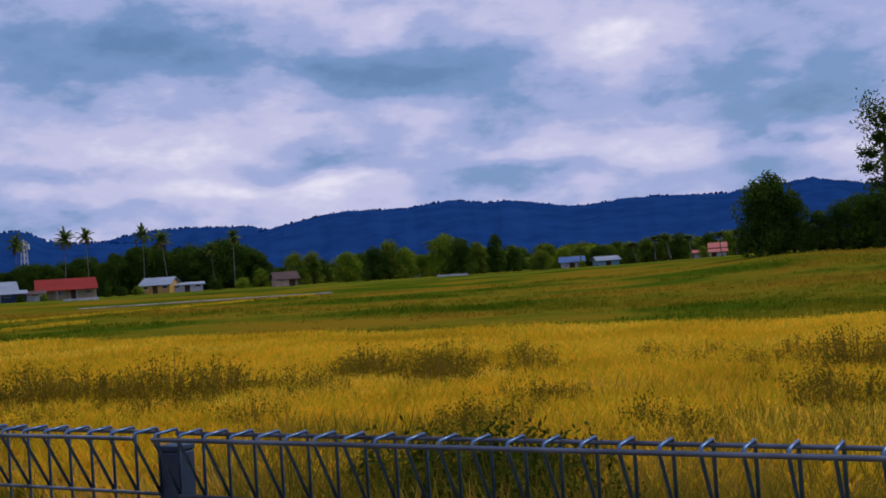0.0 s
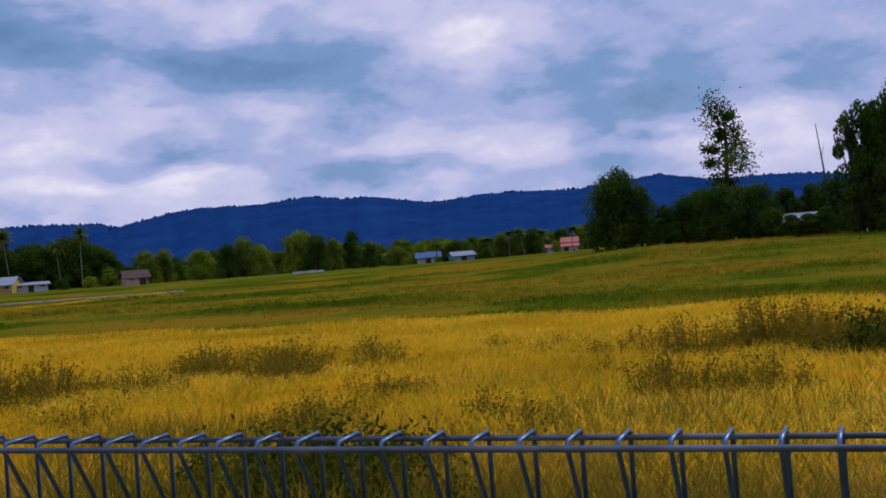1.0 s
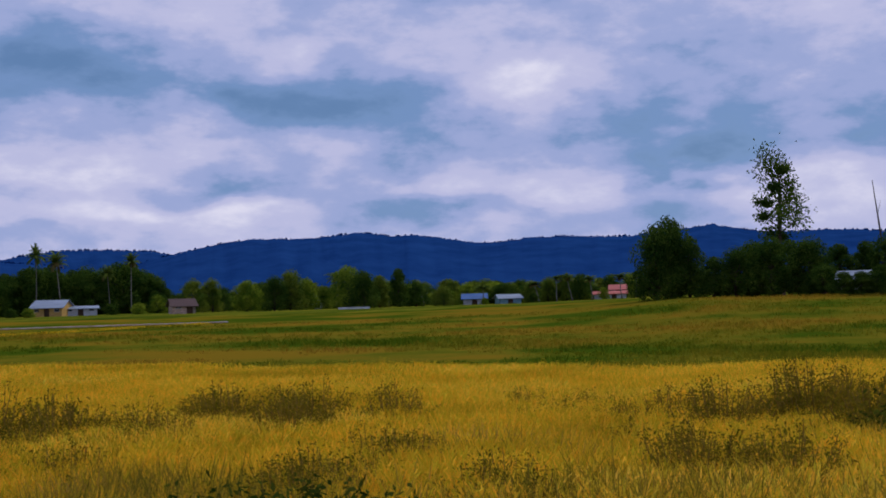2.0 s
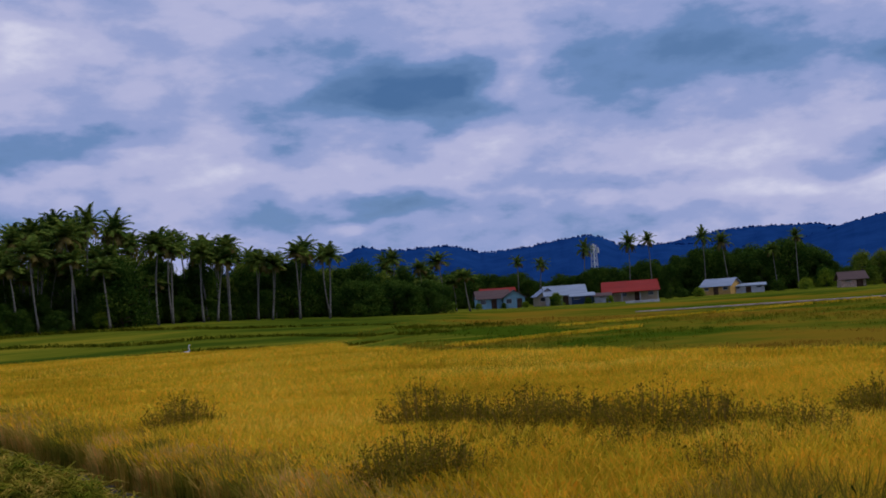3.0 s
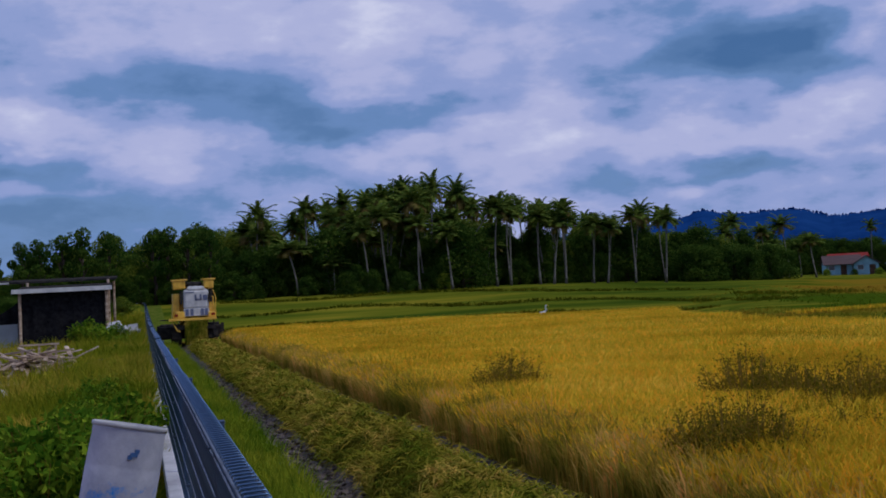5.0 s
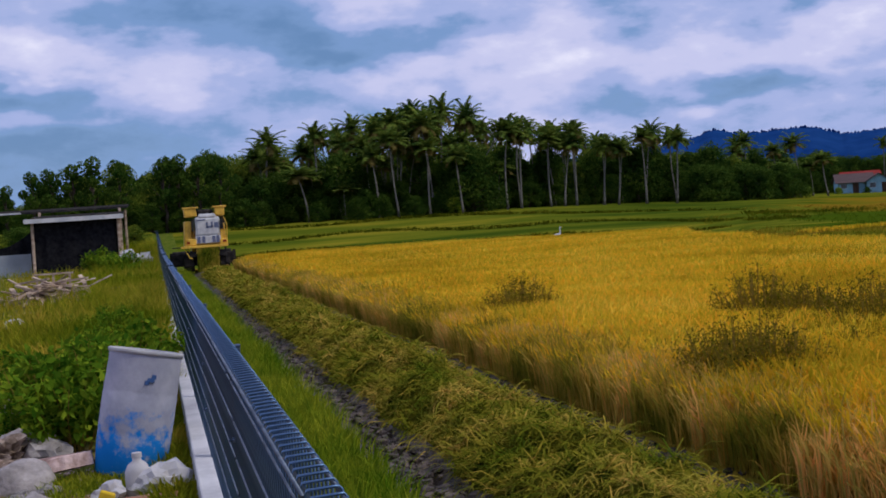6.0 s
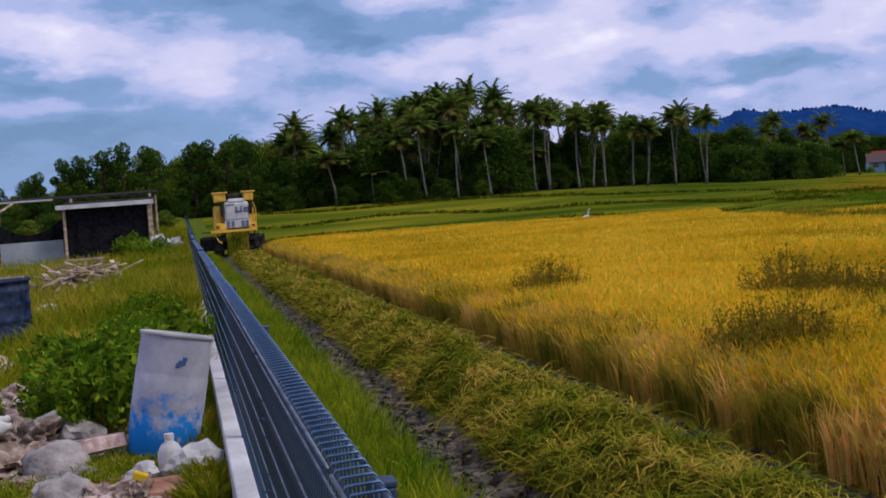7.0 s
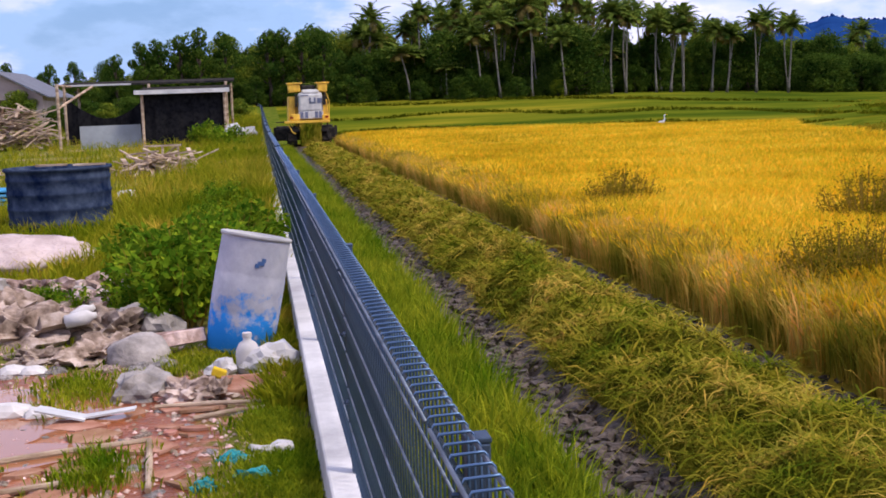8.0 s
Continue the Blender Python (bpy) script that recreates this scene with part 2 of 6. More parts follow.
M_GALV = mat("galvanised_blue_steel", (0.055, 0.105, 0.20), (0.18, 0.29, 0.475), 6.0, 0.4, 0.8, bump=0.15, bscale=60, depth=0.002, spec=0.4)
M_RAIL = mat("galvanised_rail", (0.065, 0.08, 0.108), (0.20, 0.235, 0.295), 6.0, 0.5, 0.75, bump=0.15, bscale=60, depth=0.002, spec=0.4)
M_POST = mat("post_steel", (0.04, 0.06, 0.10), (0.10, 0.14, 0.21), 5.0, 0.5, 0.6, bump=0.15, bscale=50, depth=0.002)
M_WHITEWALL = mat("white_plaster", (0.34, 0.33, 0.345), (0.58, 0.565, 0.57), 1.6, 0.85, bump=0.4, bscale=22, depth=0.006)
M_SHEET = mat("white_sheet", (0.40, 0.40, 0.42), (0.60, 0.60, 0.60), 3, 0.6, bump=0.2)
M_YELLOW = mat("yellow_paint", (0.52, 0.29, 0.03), (0.82, 0.50, 0.06), 2.5, 0.45, spec=0.4, bump=0.2, bscale=20, depth=0.004)
M_RUBBER = mat("black_rubber", (0.012, 0.012, 0.012), (0.045, 0.038, 0.03), 4, 0.85, bump=0.3)
M_DARK = mat("dark_metal", (0.015, 0.015, 0.018), (0.05, 0.045, 0.04), 4, 0.6, bump=0.2)
M_LOGO = mat("blue_grey_print", (0.10, 0.12, 0.20), (0.18, 0.20, 0.30), 5, 0.6, bump=0)
M_NET = mat("black_shade_net", (0.006, 0.006, 0.008), (0.02, 0.02, 0.022), 6, 0.95, bump=0.5)
M_TIMBER = mat("weathered_timber", (0.19, 0.13, 0.085), (0.52, 0.41, 0.31), 2.0, 0.85, bump=0.4, bscale=25, stretch=(1, 1, 4), vary="island", amount=0.4)
M_STONE = mat("broken_concrete", (0.15, 0.135, 0.13), (0.42, 0.38, 0.365), 4.0, 0.9, bump=0.8, bscale=18, depth=0.02, vary="object", amount=0.3)
M_SAND = mat("pale_rubble_mound", (0.34, 0.26, 0.25), (0.56, 0.45, 0.44), 2.0, 0.95, bump=1.0, bscale=16, depth=0.04)
M_BAG = mat("torn_cement_bag", (0.11, 0.07, 0.055), (0.62, 0.49, 0.45), 5.5, 0.8, bump=0.8, bscale=12, depth=0.03, c3=(0.36, 0.26, 0.22), vary="object", amount=0.25)
M_PLASTIC = mat("white_plastic", (0.44, 0.42, 0.42), (0.62, 0.59, 0.59), 4, 0.35, bump=0.1)
M_TANK = mat("dark_blue_plastic", (0.006, 0.013, 0.04), (0.055, 0.075, 0.12), 3.5, 0.5, bump=0.3, bscale=10)
M_TARP = mat("blue_tarpaulin", (0.03, 0.17, 0.36), (0.08, 0.32, 0.55), 3, 0.5, bump=0.5)
M_TEAL = mat("teal_net_rag", (0.02, 0.22, 0.25), (0.06, 0.38, 0.40), 8, 0.8, bump=0.5)
M_YCAP = mat("yellow_plastic", (0.65, 0.42, 0.03), (0.75, 0.52, 0.05), 3, 0.4, bump=0)


def yard_soil():
    """Garden soil that turns into wet red clay where the mesh's clay value is high."""
    m = M_GARDEN
    n, l = m.node_tree.nodes, m.node_tree.links
    b = n["Principled BSDF"]
    soil = b.inputs["Base Color"].links[0].from_socket
    tc = n.new("ShaderNodeTexCoord")
    big, fine = n.new("ShaderNodeTexNoise"), n.new("ShaderNodeTexNoise")
    for t, sc in ((big, 2.3), (fine, 5.0)):
        t.inputs["Scale"].default_value = sc
        t.inputs["Detail"].default_value = 8.0
        t.inputs["Roughness"].default_value = 0.65
        l.new(tc.outputs["Object"], t.inputs["Vector"])
    clay = n.new("ShaderNodeValToRGB")
    el = clay.color_ramp.elements
    el[0].position, el[0].color = 0.35, (0.15, 0.035, 0.010, 1)
    el[1].position, el[1].color = 0.68, (0.37, 0.165, 0.08, 1)
    el.new(0.5).color = (0.25, 0.07, 0.022, 1)
    l.new(big.outputs["Fac"], clay.inputs[0])
    at = n.new("ShaderNodeAttribute")
    at.attribute_name = "clay"
    sm = n.new("ShaderNodeMath")
    sm.operation = "MULTIPLY_ADD"
    sm.inputs[1].default_value = 1.6
    l.new(fine.outputs["Fac"], sm.inputs[0])
    l.new(at.outputs["Fac"], sm.inputs[2])
    f = n.new("ShaderNodeMapRange")
    f.inputs["From Min"].default_value = 1.2
    f.inputs["From Max"].default_value = 1.42
    l.new(sm.outputs[0], f.inputs["Value"])
    mx = n.new("ShaderNodeMixRGB")
    l.new(f.outputs[0], mx.inputs[0])
    l.new(soil, mx.inputs[1])
    l.new(clay.outputs[0], mx.inputs[2])
    l.new(mx.outputs[0], b.inputs["Base Color"])
    for sock, a, c in (("Roughness", 0.9, 0.42), ("Specular IOR Level", 0.0, 0.5)):
        r = n.new("ShaderNodeMapRange")
        r.inputs["To Min"].default_value, r.inputs["To Max"].default_value = a, c
        l.new(f.outputs[0], r.inputs["Value"])
        l.new(r.outputs[0], b.inputs[sock])


yard_soil()


def barrel_mat():
    m = mat("stained_barrel_plastic", (0.31, 0.315, 0.385), (0.50, 0.49, 0.55), 3.0, 0.5, bump=0.15, bscale=25)
    n, l = m.node_tree.nodes, m.node_tree.links
    b = n["Principled BSDF"]
    col = b.inputs["Base Color"].links[0].from_socket
    tc = n.new("ShaderNodeTexCoord")
    sp = n.new("ShaderNodeSeparateXYZ")
    l.new(tc.outputs["Object"], sp.inputs[0])
    no = n.new("ShaderNodeTexNoise")
    no.inputs["Scale"].default_value = 9.0
    no.inputs["Detail"].default_value = 7.0
    no.inputs["Roughness"].default_value = 0.7
    l.new(tc.outputs["Object"], no.inputs["Vector"])
    ad = n.new("ShaderNodeMath")
    ad.operation = "MULTIPLY_ADD"
    ad.inputs[1].default_value = 1.7
    l.new(no.outputs["Fac"], ad.inputs[0])
    ng = n.new("ShaderNodeMath")
    ng.operation = "MULTIPLY"
    ng.inputs[1].default_value = -1.25
    l.new(sp.outputs[2], ng.inputs[0])
    l.new(ng.outputs[0], ad.inputs[2])
    rp = n.new("ShaderNodeValToRGB")
    rp.color_ramp.elements[0].position, rp.color_ramp.elements[0].color = 0.34, (0, 0, 0, 1)
    rp.color_ramp.elements[1].position, rp.color_ramp.elements[1].color = 0.62, (1, 1, 1, 1)
    l.new(ad.outputs[0], rp.inputs[0])
    mx = n.new("ShaderNodeMixRGB")
    l.new(rp.outputs[0], mx.inputs[0])
    l.new(col, mx.inputs[1])
    mx.inputs[2].default_value = (0.02, 0.21, 0.60, 1)
    l.new(mx.outputs[0], b.inputs["Base Color"])
    return m


M_BARREL = barrel_mat()


def water_mat():
    m = bpy.data.materials.new("muddy_puddle")
    m.use_nodes = True
    b = m.node_tree.nodes["Principled BSDF"]
    b.inputs["Base Color"].default_value = (0.30, 0.12, 0.055, 1)
    b.inputs["Roughness"].default_value = 0.06
    b.inputs["Specular IOR Level"].default_value = 0.8
    return m


M_PUDDLE = water_mat()


def paint(name, c, d=0.8):
    return mat(name, tuple(v * d * 0.72 for v in c), tuple(v * 0.78 for v in c), 1.2, 0.75, bump=0.15, bscale=15)


def roofing(name, c):
    return mat(name, tuple(v * 0.4 for v in c), tuple(v * 0.62 for v in c), 1.0, 0.6, bump=0.7, bscale=1.6, stretch=(0.3, 4, 0.3), depth=0.05, spec=0.1)


M_GLASS = mat("dark_window_glass", (0.02, 0.025, 0.03), (0.04, 0.05, 0.06), 2, 0.12, bump=0, spec=0.8)


# ---------- mesh building ----------
class Shape:
    """Collects vertices and faces of one mesh."""

    def __init__(self):
        self.v, self.f = [], []

    def add(self, verts, faces):
        k = len(self.v)
        self.v += [tuple(p) for p in verts]
        self.f += [tuple(i + k for i in q) for q in faces]
        return self

    def box(self, c, s, m=None, bevel=0.0):
        x, y, z = s[0] / 2, s[1] / 2, s[2] / 2
        if bevel:
            bm = bmesh.new()
            bmesh.ops.create_cube(bm, size=1)
            for q in bm.verts:
                q.co = Vector((q.co.x * s[0], q.co.y * s[1], q.co.z * s[2]))
            bmesh.ops.bevel(bm, geom=bm.edges[:], offset=bevel, segments=2, affect="EDGES", profile=0.5)
            bm.verts.index_update()
            vs = [q.co.copy() for q in bm.verts]
            fs = [[q.index for q in f.verts] for f in bm.faces]
            bm.free()
        else:
            vs = [Vector(p) for p in ((-x, -y, -z), (x, -y, -z), (x, y, -z), (-x, y, -z), (-x, -y, z), (x, -y, z), (x, y, z), (-x, y, z))]
            fs = [(0, 3, 2, 1), (4, 5, 6, 7), (0, 1, 5, 4), (1, 2, 6, 5), (2, 3, 7, 6), (3, 0, 4, 7)]
        m = m or Matrix()
        return self.add([Vector(c) + (m.to_3x3() @ p) for p in vs], fs)

    def tube(self, pts, radii, n=8, cap=True):
        pts = [Vector(p) for p in pts]
        rings = []
        for i, p in enumerate(pts):
            d = (pts[min(i + 1, len(pts) - 1)] - pts[max(i - 1, 0)]).normalized()
            a = d.orthogonal().normalized() if i == 0 else (rings[-1][1] - d * rings[-1][1].dot(d)).normalized()
            b = d.cross(a)
            r = radii[i] if isinstance(radii, (list, tuple)) else radii
            rings.append(([p + (a * math.cos(6.2832 * k / n) + b * math.sin(6.2832 * k / n)) * r for k in range(n)], a))
        vs = [q for r, _ in rings for q in r]
        fs = [(i * n + k, i * n + (k + 1) % n, (i + 1) * n + (k + 1) % n, (i + 1) * n + k) for i in range(len(pts) - 1) for k in range(n)]
        if cap:
            fs += [tuple(range(n - 1, -1, -1)), tuple(range((len(pts) - 1) * n, len(pts) * n))]
        return self.add(vs, fs)

    def lathe(self, prof, n=24, c=(0, 0, 0)):
        vs = [(c[0] + r * math.cos(6.2832 * k / n), c[1] + r * math.sin(6.2832 * k / n), c[2] + z) for r, z in prof for k in range(n)]
        fs = [(i * n + k, i * n + (k + 1) % n, (i + 1) * n + (k + 1) % n, (i + 1) * n + k) for i in range(len(prof) - 1) for k in range(n)]
        fs += [tuple(range(n - 1, -1, -1)), tuple(range((len(prof) - 1) * n, len(prof) * n))]
        return self.add(vs, fs)

    def mesh(self, name, smooth=False):
        me = bpy.data.meshes.new(name)
        me.from_pydata(self.v, [], self.f)
        if smooth:
            me.polygons.foreach_set("use_smooth", [True] * len(me.polygons))
        me.update()
        return me


def np_mesh(name, verts, faces):
    """A mesh from arrays: verts (n, 3), faces (m, k)."""
    me = bpy.data.meshes.new(name)
    m, k = faces.shape
    me.vertices.add(len(verts))
    me.vertices.foreach_set("co", np.ascontiguousarray(verts, np.float32).ravel())
    me.loops.add(m * k)
    me.loops.foreach_set("vertex_index", np.ascontiguousarray(faces, np.int32).ravel())
    me.polygons.add(m)
    me.polygons.foreach_set("loop_start", np.arange(0, m * k, k, dtype=np.int32))
    me.update(calc_edges=True)
    return me


def part(name, shape, material, parent=None, label="", smooth=False, at=None):
    me = shape if isinstance(shape, bpy.types.Mesh) else shape.mesh(name, smooth)
    if material and not me.materials:
        me.materials.append(material)
    ob = new(name, me)
    if material and me.materials[0] != material:      # a shared mesh in another colour
        ob.material_slots[0].link = "OBJECT"
        ob.material_slots[0].material = material
    if parent:
        ob.parent = parent
    if at is not None:
        ob.matrix_basis = at
    return tagged(ob, label)


def thing(name, label, category, group="", at=None):
    ob = new(name)
    ob.empty_display_size = 0.2
    if at is not None:
        ob.matrix_basis = at
    return tagged(ob, label, category, group)


def lerp_table(a, table):
    return float(np.interp(a, [q[0] for q in table], [q[1] for q in table]))


# height of the land: flat paddy, rising gently behind it
FAR_Z = [(-180, 1.0), (-60, 1.0), (-20, 1.6), (-9, 1.9), (10, 2.2), (20, 2.0), (30, 1.4), (36, 0.7), (45, 0.5), (70, 0.6), (78, 1.2), (95, 1.0), (130, 0.8), (180, 1.0)]
FAR_R = [(-180, 110), (-9, 105), (20, 108), (30, 130), (40, 150), (60, 170), (74, 120), (80, 95), (95, 95), (180, 110)]


def land(x, y):
    r, az = math.hypot(x, y), math.degrees(math.atan2(x, y))
    r1 = 64.0 if az < 30 else 40.0
    if -15 < az < 0 or x < 0:
        r1 = 20.0
    u = min(max((r - r1) / (lerp_table(az, FAR_R) - r1), 0), 1)
    u = u * u * (3 - 2 * u)
    base = 0.0 if x < 0.0 else -0.4
    return base + (lerp_table(az, FAR_Z) - base) * u


def polar(az, d, z=0.0):
    """A place d metres from where the camera stands, az degrees clockwise from the fence line, z above the land."""
    x, y = -0.4 + d * math.sin(radians(az)), -0.7 + d * math.cos(radians(az))
    return Vector((x, y, land(x, y) + z))


def blades(name, pts, height, lean, count, width, material, seed, spread=0.08, tip=0.35):
    """Tufts of narrow bent blades, joined: pts (n, 3), height an array or a number."""
    g = np.random.default_rng(seed)
    n = len(pts)
    h = np.broadcast_to(np.asarray(height, float), (n,))
    p = np.repeat(pts, count, 0)
    hh = np.repeat(h, count) * g.uniform(0.65, 1.1, n * count)
    k = n * count
    a = g.uniform(0, 6.2832, k)
    d = np.stack([np.cos(a), np.sin(a), np.zeros(k)], 1)
    s = np.stack([-np.sin(a), np.cos(a), np.zeros(k)], 1)
    b = g.uniform(0, 6.2832, k)
    s = s * np.cos(b)[:, None] * 0.5 + np.stack([np.cos(b), np.sin(b), 0 * b], 1) * 0.8
    root = p + d * (g.uniform(0, spread, k))[:, None]
    ln = lean * g.uniform(0.3, 1.2, k)
    midp = root + d * (hh * ln * tip)[:, None] + np.array([0, 0, 1.0]) * (hh * 0.62)[:, None]
    top = root + d * (hh * ln)[:, None] + np.array([0, 0, 1.0]) * (hh * (1 - 0.25 * ln))[:, None]
    w = (width * g.uniform(0.6, 1.3, k))[:, None]
    v = np.stack([root - s * w * 0.5, root + s * w * 0.5, midp + s * w, midp - s * w, top], 1).reshape(-1, 3)
    i = np.arange(k)[:, None] * 5
    f = np.concatenate([i + [0, 1, 2], i + [0, 2, 3], i + [3, 2, 4]], 0)
    me = np_mesh(name, v, f)
    me.materials.append(material)
    return me


def land_pts(x, y, z=0.0):
    return np.array([[a, b, land(a, b) + z] for a, b in zip(x, y)])


# ---------- the land ----------
def ground():
    xs = [-4600, -2500, -1200, -600, -300, -160, -100, -70, -50, -36, -26, -20] + list(np.arange(-15, -3.2, 0.5)) + list(np.arange(-3.2, -0.1, 0.11)) + [-0.06, 0.10]
    xs += list(np.arange(0.3, 4.4, 0.1)) + list(np.arange(4.6, 32, 0.8)) + list(np.arange(33, 120, 6)) + [130, 160, 200, 260, 340, 460, 700, 1200, 2500, 4600]
    ys = [-4600, -2000, -800, -300, -120, -60, -30, -18] + list(np.arange(-12, -1.9, 0.5)) + list(np.arange(-1.8, 2.95, 0.13)) + list(np.arange(3.0, 9.0, 0.13)) + list(np.arange(9.0, 22, 0.3)) + list(np.arange(22, 72, 1.0)) + list(np.arange(74, 150, 6)) + [160, 190, 240, 320, 450, 700, 1300, 2600, 4600]
    mats = [M_GARDEN, M_STRIP, M_MUD, M_SOIL, M_FIELD, M_BANK]
    verts = []
    for y in ys:
        for x in xs:
            z = land(x, y)
            if 1.35 < x < 4.3 and -12 < y < 62:      # ruts on both sides of the straw
                rut = math.exp(-((x - 1.87) / 0.2) ** 2) + math.exp(-((x - 3.86) / 0.24) ** 2)
                z += -0.17 * rut + 0.14 * noise.noise(Vector((x * 3.1, y * 2.7, 0))) * (0.4 + rut)
            elif x < 0 and y < 30 and x > -15:
                z += (0.04 if y > 8 else 0.012) * noise.noise(Vector((x * 0.9, y * 0.9, 3)))
            elif x > 60 or y > 66:
                z += 0.10 * noise.noise(Vector((x * 0.08, y * 0.08, 1)))
            verts.append((x, y, z))
    nx = len(xs)
    faces, idx = [], []
    for j in range(len(ys) - 1):
        for i in range(nx - 1):
            faces.append((j * nx + i, j * nx + i + 1, (j + 1) * nx + i + 1, (j + 1) * nx + i))
            x, y = (xs[i] + xs[i + 1]) / 2, (ys[j] + ys[j + 1]) / 2
            r, az = math.hypot(x, y), math.degrees(math.atan2(x, y))
            if x < 0:
                k = 0 if r < 70 else 5
            elif x < 1.58 + 0.12 * noise.noise(Vector((0, y * 1.3, 6))):
                k = 1
            elif x < 4.12 and -40 < y < 62:
                k = 2
            elif x < 20.8 and y < 66:
                k = 3
            elif az < 33 and r > 60:
                k = 5
            elif r > 135 or az > 96:
                k = 5
            else:
                k = 4
            idx.append(k)
    me = np_mesh("ground", np.array(verts), np.array(faces))
    for m in mats:
        me.materials.append(m)
    me.polygons.foreach_set("material_index", idx)
    me.polygons.foreach_set("use_smooth", [True] * len(faces))
    clay = me.attributes.new("clay", "FLOAT", "POINT")
    clay.data.foreach_set("value", [min(max(min((-0.28 - x) * 1.6, (y - 0.8) * 0.8, (7.6 - 0.35 * max(x, -4) - y) * 0.7, (x + 9) * 0.5), -1.0), 1.0) for x, y, z in verts])
    tagged(new("ground", me), "flat paddy land with garden soil, mud ruts and fallow fields", "ground", kind="structure")


ground()


# ---------- hills ----------
def hill(name, label, d, table, rough, seed, thick):
    az = np.arange(table[0][0], table[-1][0] + 0.01, 0.06)
    vs = []
    for k in range(9):
        u = k / 8
        for a in az:
            top = lerp_table(a, table)
            h = d * math.tan(radians(top)) + 1.7
            bump = noise.noise(Vector((a * 2.2, seed, u * 2.0))) * 0.02 + noise.noise(Vector((a * 9.0, seed, u * 3))) * 0.004
            hh = h * (1 - (1 - u) ** 1.6) * (1 + bump * (1 if u < 0.99 else 0.5)) + (noise.noise(Vector((a * 24, seed, 0))) * rough if u > 0.9 else 0)
            dd = d - thick * (1 - u) + 25 * noise.noise(Vector((a * 1.1, u * 2.5, seed)))
            vs.append((-0.4 + dd * math.sin(radians(a)), -0.7 + dd * math.cos(radians(a)), hh if k else -4))
    n = len(az)
    for a in az:      # far side, down to the land
        dd = d + thick
        vs.append((dd * math.sin(radians(a)), dd * math.cos(radians(a)), -4))
    fs = [(k * n + i, k * n + i + 1, (k + 1) * n + i + 1, (k + 1) * n + i) for k in range(9) for i in range(n - 1)]
    me = np_mesh(name, np.array(vs), np.array(fs))
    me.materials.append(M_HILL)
    me.polygons.foreach_set("use_smooth", [True] * len(fs))
    ob = tagged(new(name, me), label, "hill", kind="structure")
    # trees along the crest, in the same painted haze blue
    g = np.random.default_rng(int(seed * 10))
    s = Shape()
    for a in np.arange(table[0][0], table[-1][0], 0.045):
        a += g.uniform(-0.03, 0.03)
        if g.random() < 0.45:
            continue
        h = d * math.tan(radians(lerp_table(a, table))) + 1.7
        r = g.uniform(1.4, 3.4) * d / 2400
        c = Vector((-0.4 + d * math.sin(radians(a)), -0.7 + d * math.cos(radians(a)), h + g.uniform(-3, 2.5) * rough / 4))
        ring = [c + Vector((math.cos(radians(a)) * r * q, -math.sin(radians(a)) * r * q, w * r)) for q, w in ((-1, -0.6), (-0.8, 0.5), (-0.2, 1.15), (0.5, 0.9), (1, -0.2), (0.6, -1.6), (-0.6, -1.6))]
        back = [q + Vector((math.sin(radians(a)), math.cos(radians(a)), 0)) * r for q in ring]
        k = len(ring)
        s.add(ring + back, [tuple(range(k))] + [(i, k + i, k + (i + 1) % k, (i + 1) % k) for i in range(k)])
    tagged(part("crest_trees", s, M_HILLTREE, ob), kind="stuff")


RIDGE = [(46, 0.3), (49, 1.4), (51.0, 2.3), (51.8, 2.5), (52.9, 2.74), (54.3, 3.04), (55.8, 3.27), (57.5, 3.28), (59.3, 3.28), (60.7, 3.45), (61.8, 3.5), (63.3, 3.32), (64.5, 3.32), (66.2, 3.07), (67.4, 2.88),
         (68.2, 2.82), (70.2, 3.0), (71.8, 3.06), (73.5, 2.98), (75.5, 2.95), (77, 3.08), (78.2, 3.2), (79.5, 3.35), (80.6, 3.15), (81.9, 2.89), (85, 2.87), (87.4, 2.74), (92, 2.3), (98, 1.6), (106, 0.3)]
RIDGE_BACK = [(41, 1.0), (44, 2.4), (45.6, 2.72), (47.2, 2.88), (49.2, 2.88), (51.2, 2.8), (53, 2.4), (56, 1.5), (60, 0.3)]
RIDGE_LEFT = [(14, 0.2), (19, 1.9), (23, 2.7), (26, 2.75), (27.3, 2.93), (28.5, 3.32), (29.1, 3.2), (29.7, 3.06), (30.8, 3.04), (32.6, 3.1), (33.4, 3.04), (34.6, 2.6), (35.5, 2.66), (36.9, 2.72), (38.1, 2.9), (39.2, 3.02),
              (40.1, 3.12), (40.8, 2.98), (41.5, 2.58), (42.6, 2.4), (44, 2.38), (46, 2.2), (50, 1.6), (54, 0.3)]
hill("hill_north", "long forested ridge, painted dark blue for distance haze", 2500, RIDGE, 3.0, 1.3, 900)
hill("hill_behind", "farther forested hill behind the ridge, painted haze blue", 3600, RIDGE_BACK, 3.0, 4.7, 600)
hill("hill_west", "jagged limestone hills under low cloud, painted haze blue", 3000, RIDGE_LEFT, 4.0, 8.2, 700)

# ---------- the rice field ----------
RICE = [(4.32, -9), (4.26, 9), (4.12, 16), (4.12, 60.5), (5.6, 64.5), (14.3, 63.2), (21.4, 57.5), (27.2, 53), (24, 46.5), (21, 33), (20.5, 15), (20.3, 5), (21.5, 1.6), (20.6, -0.4), (15.2, -0.95), (11.7, -1.5), (8.5, -2.4), (6, -9)]


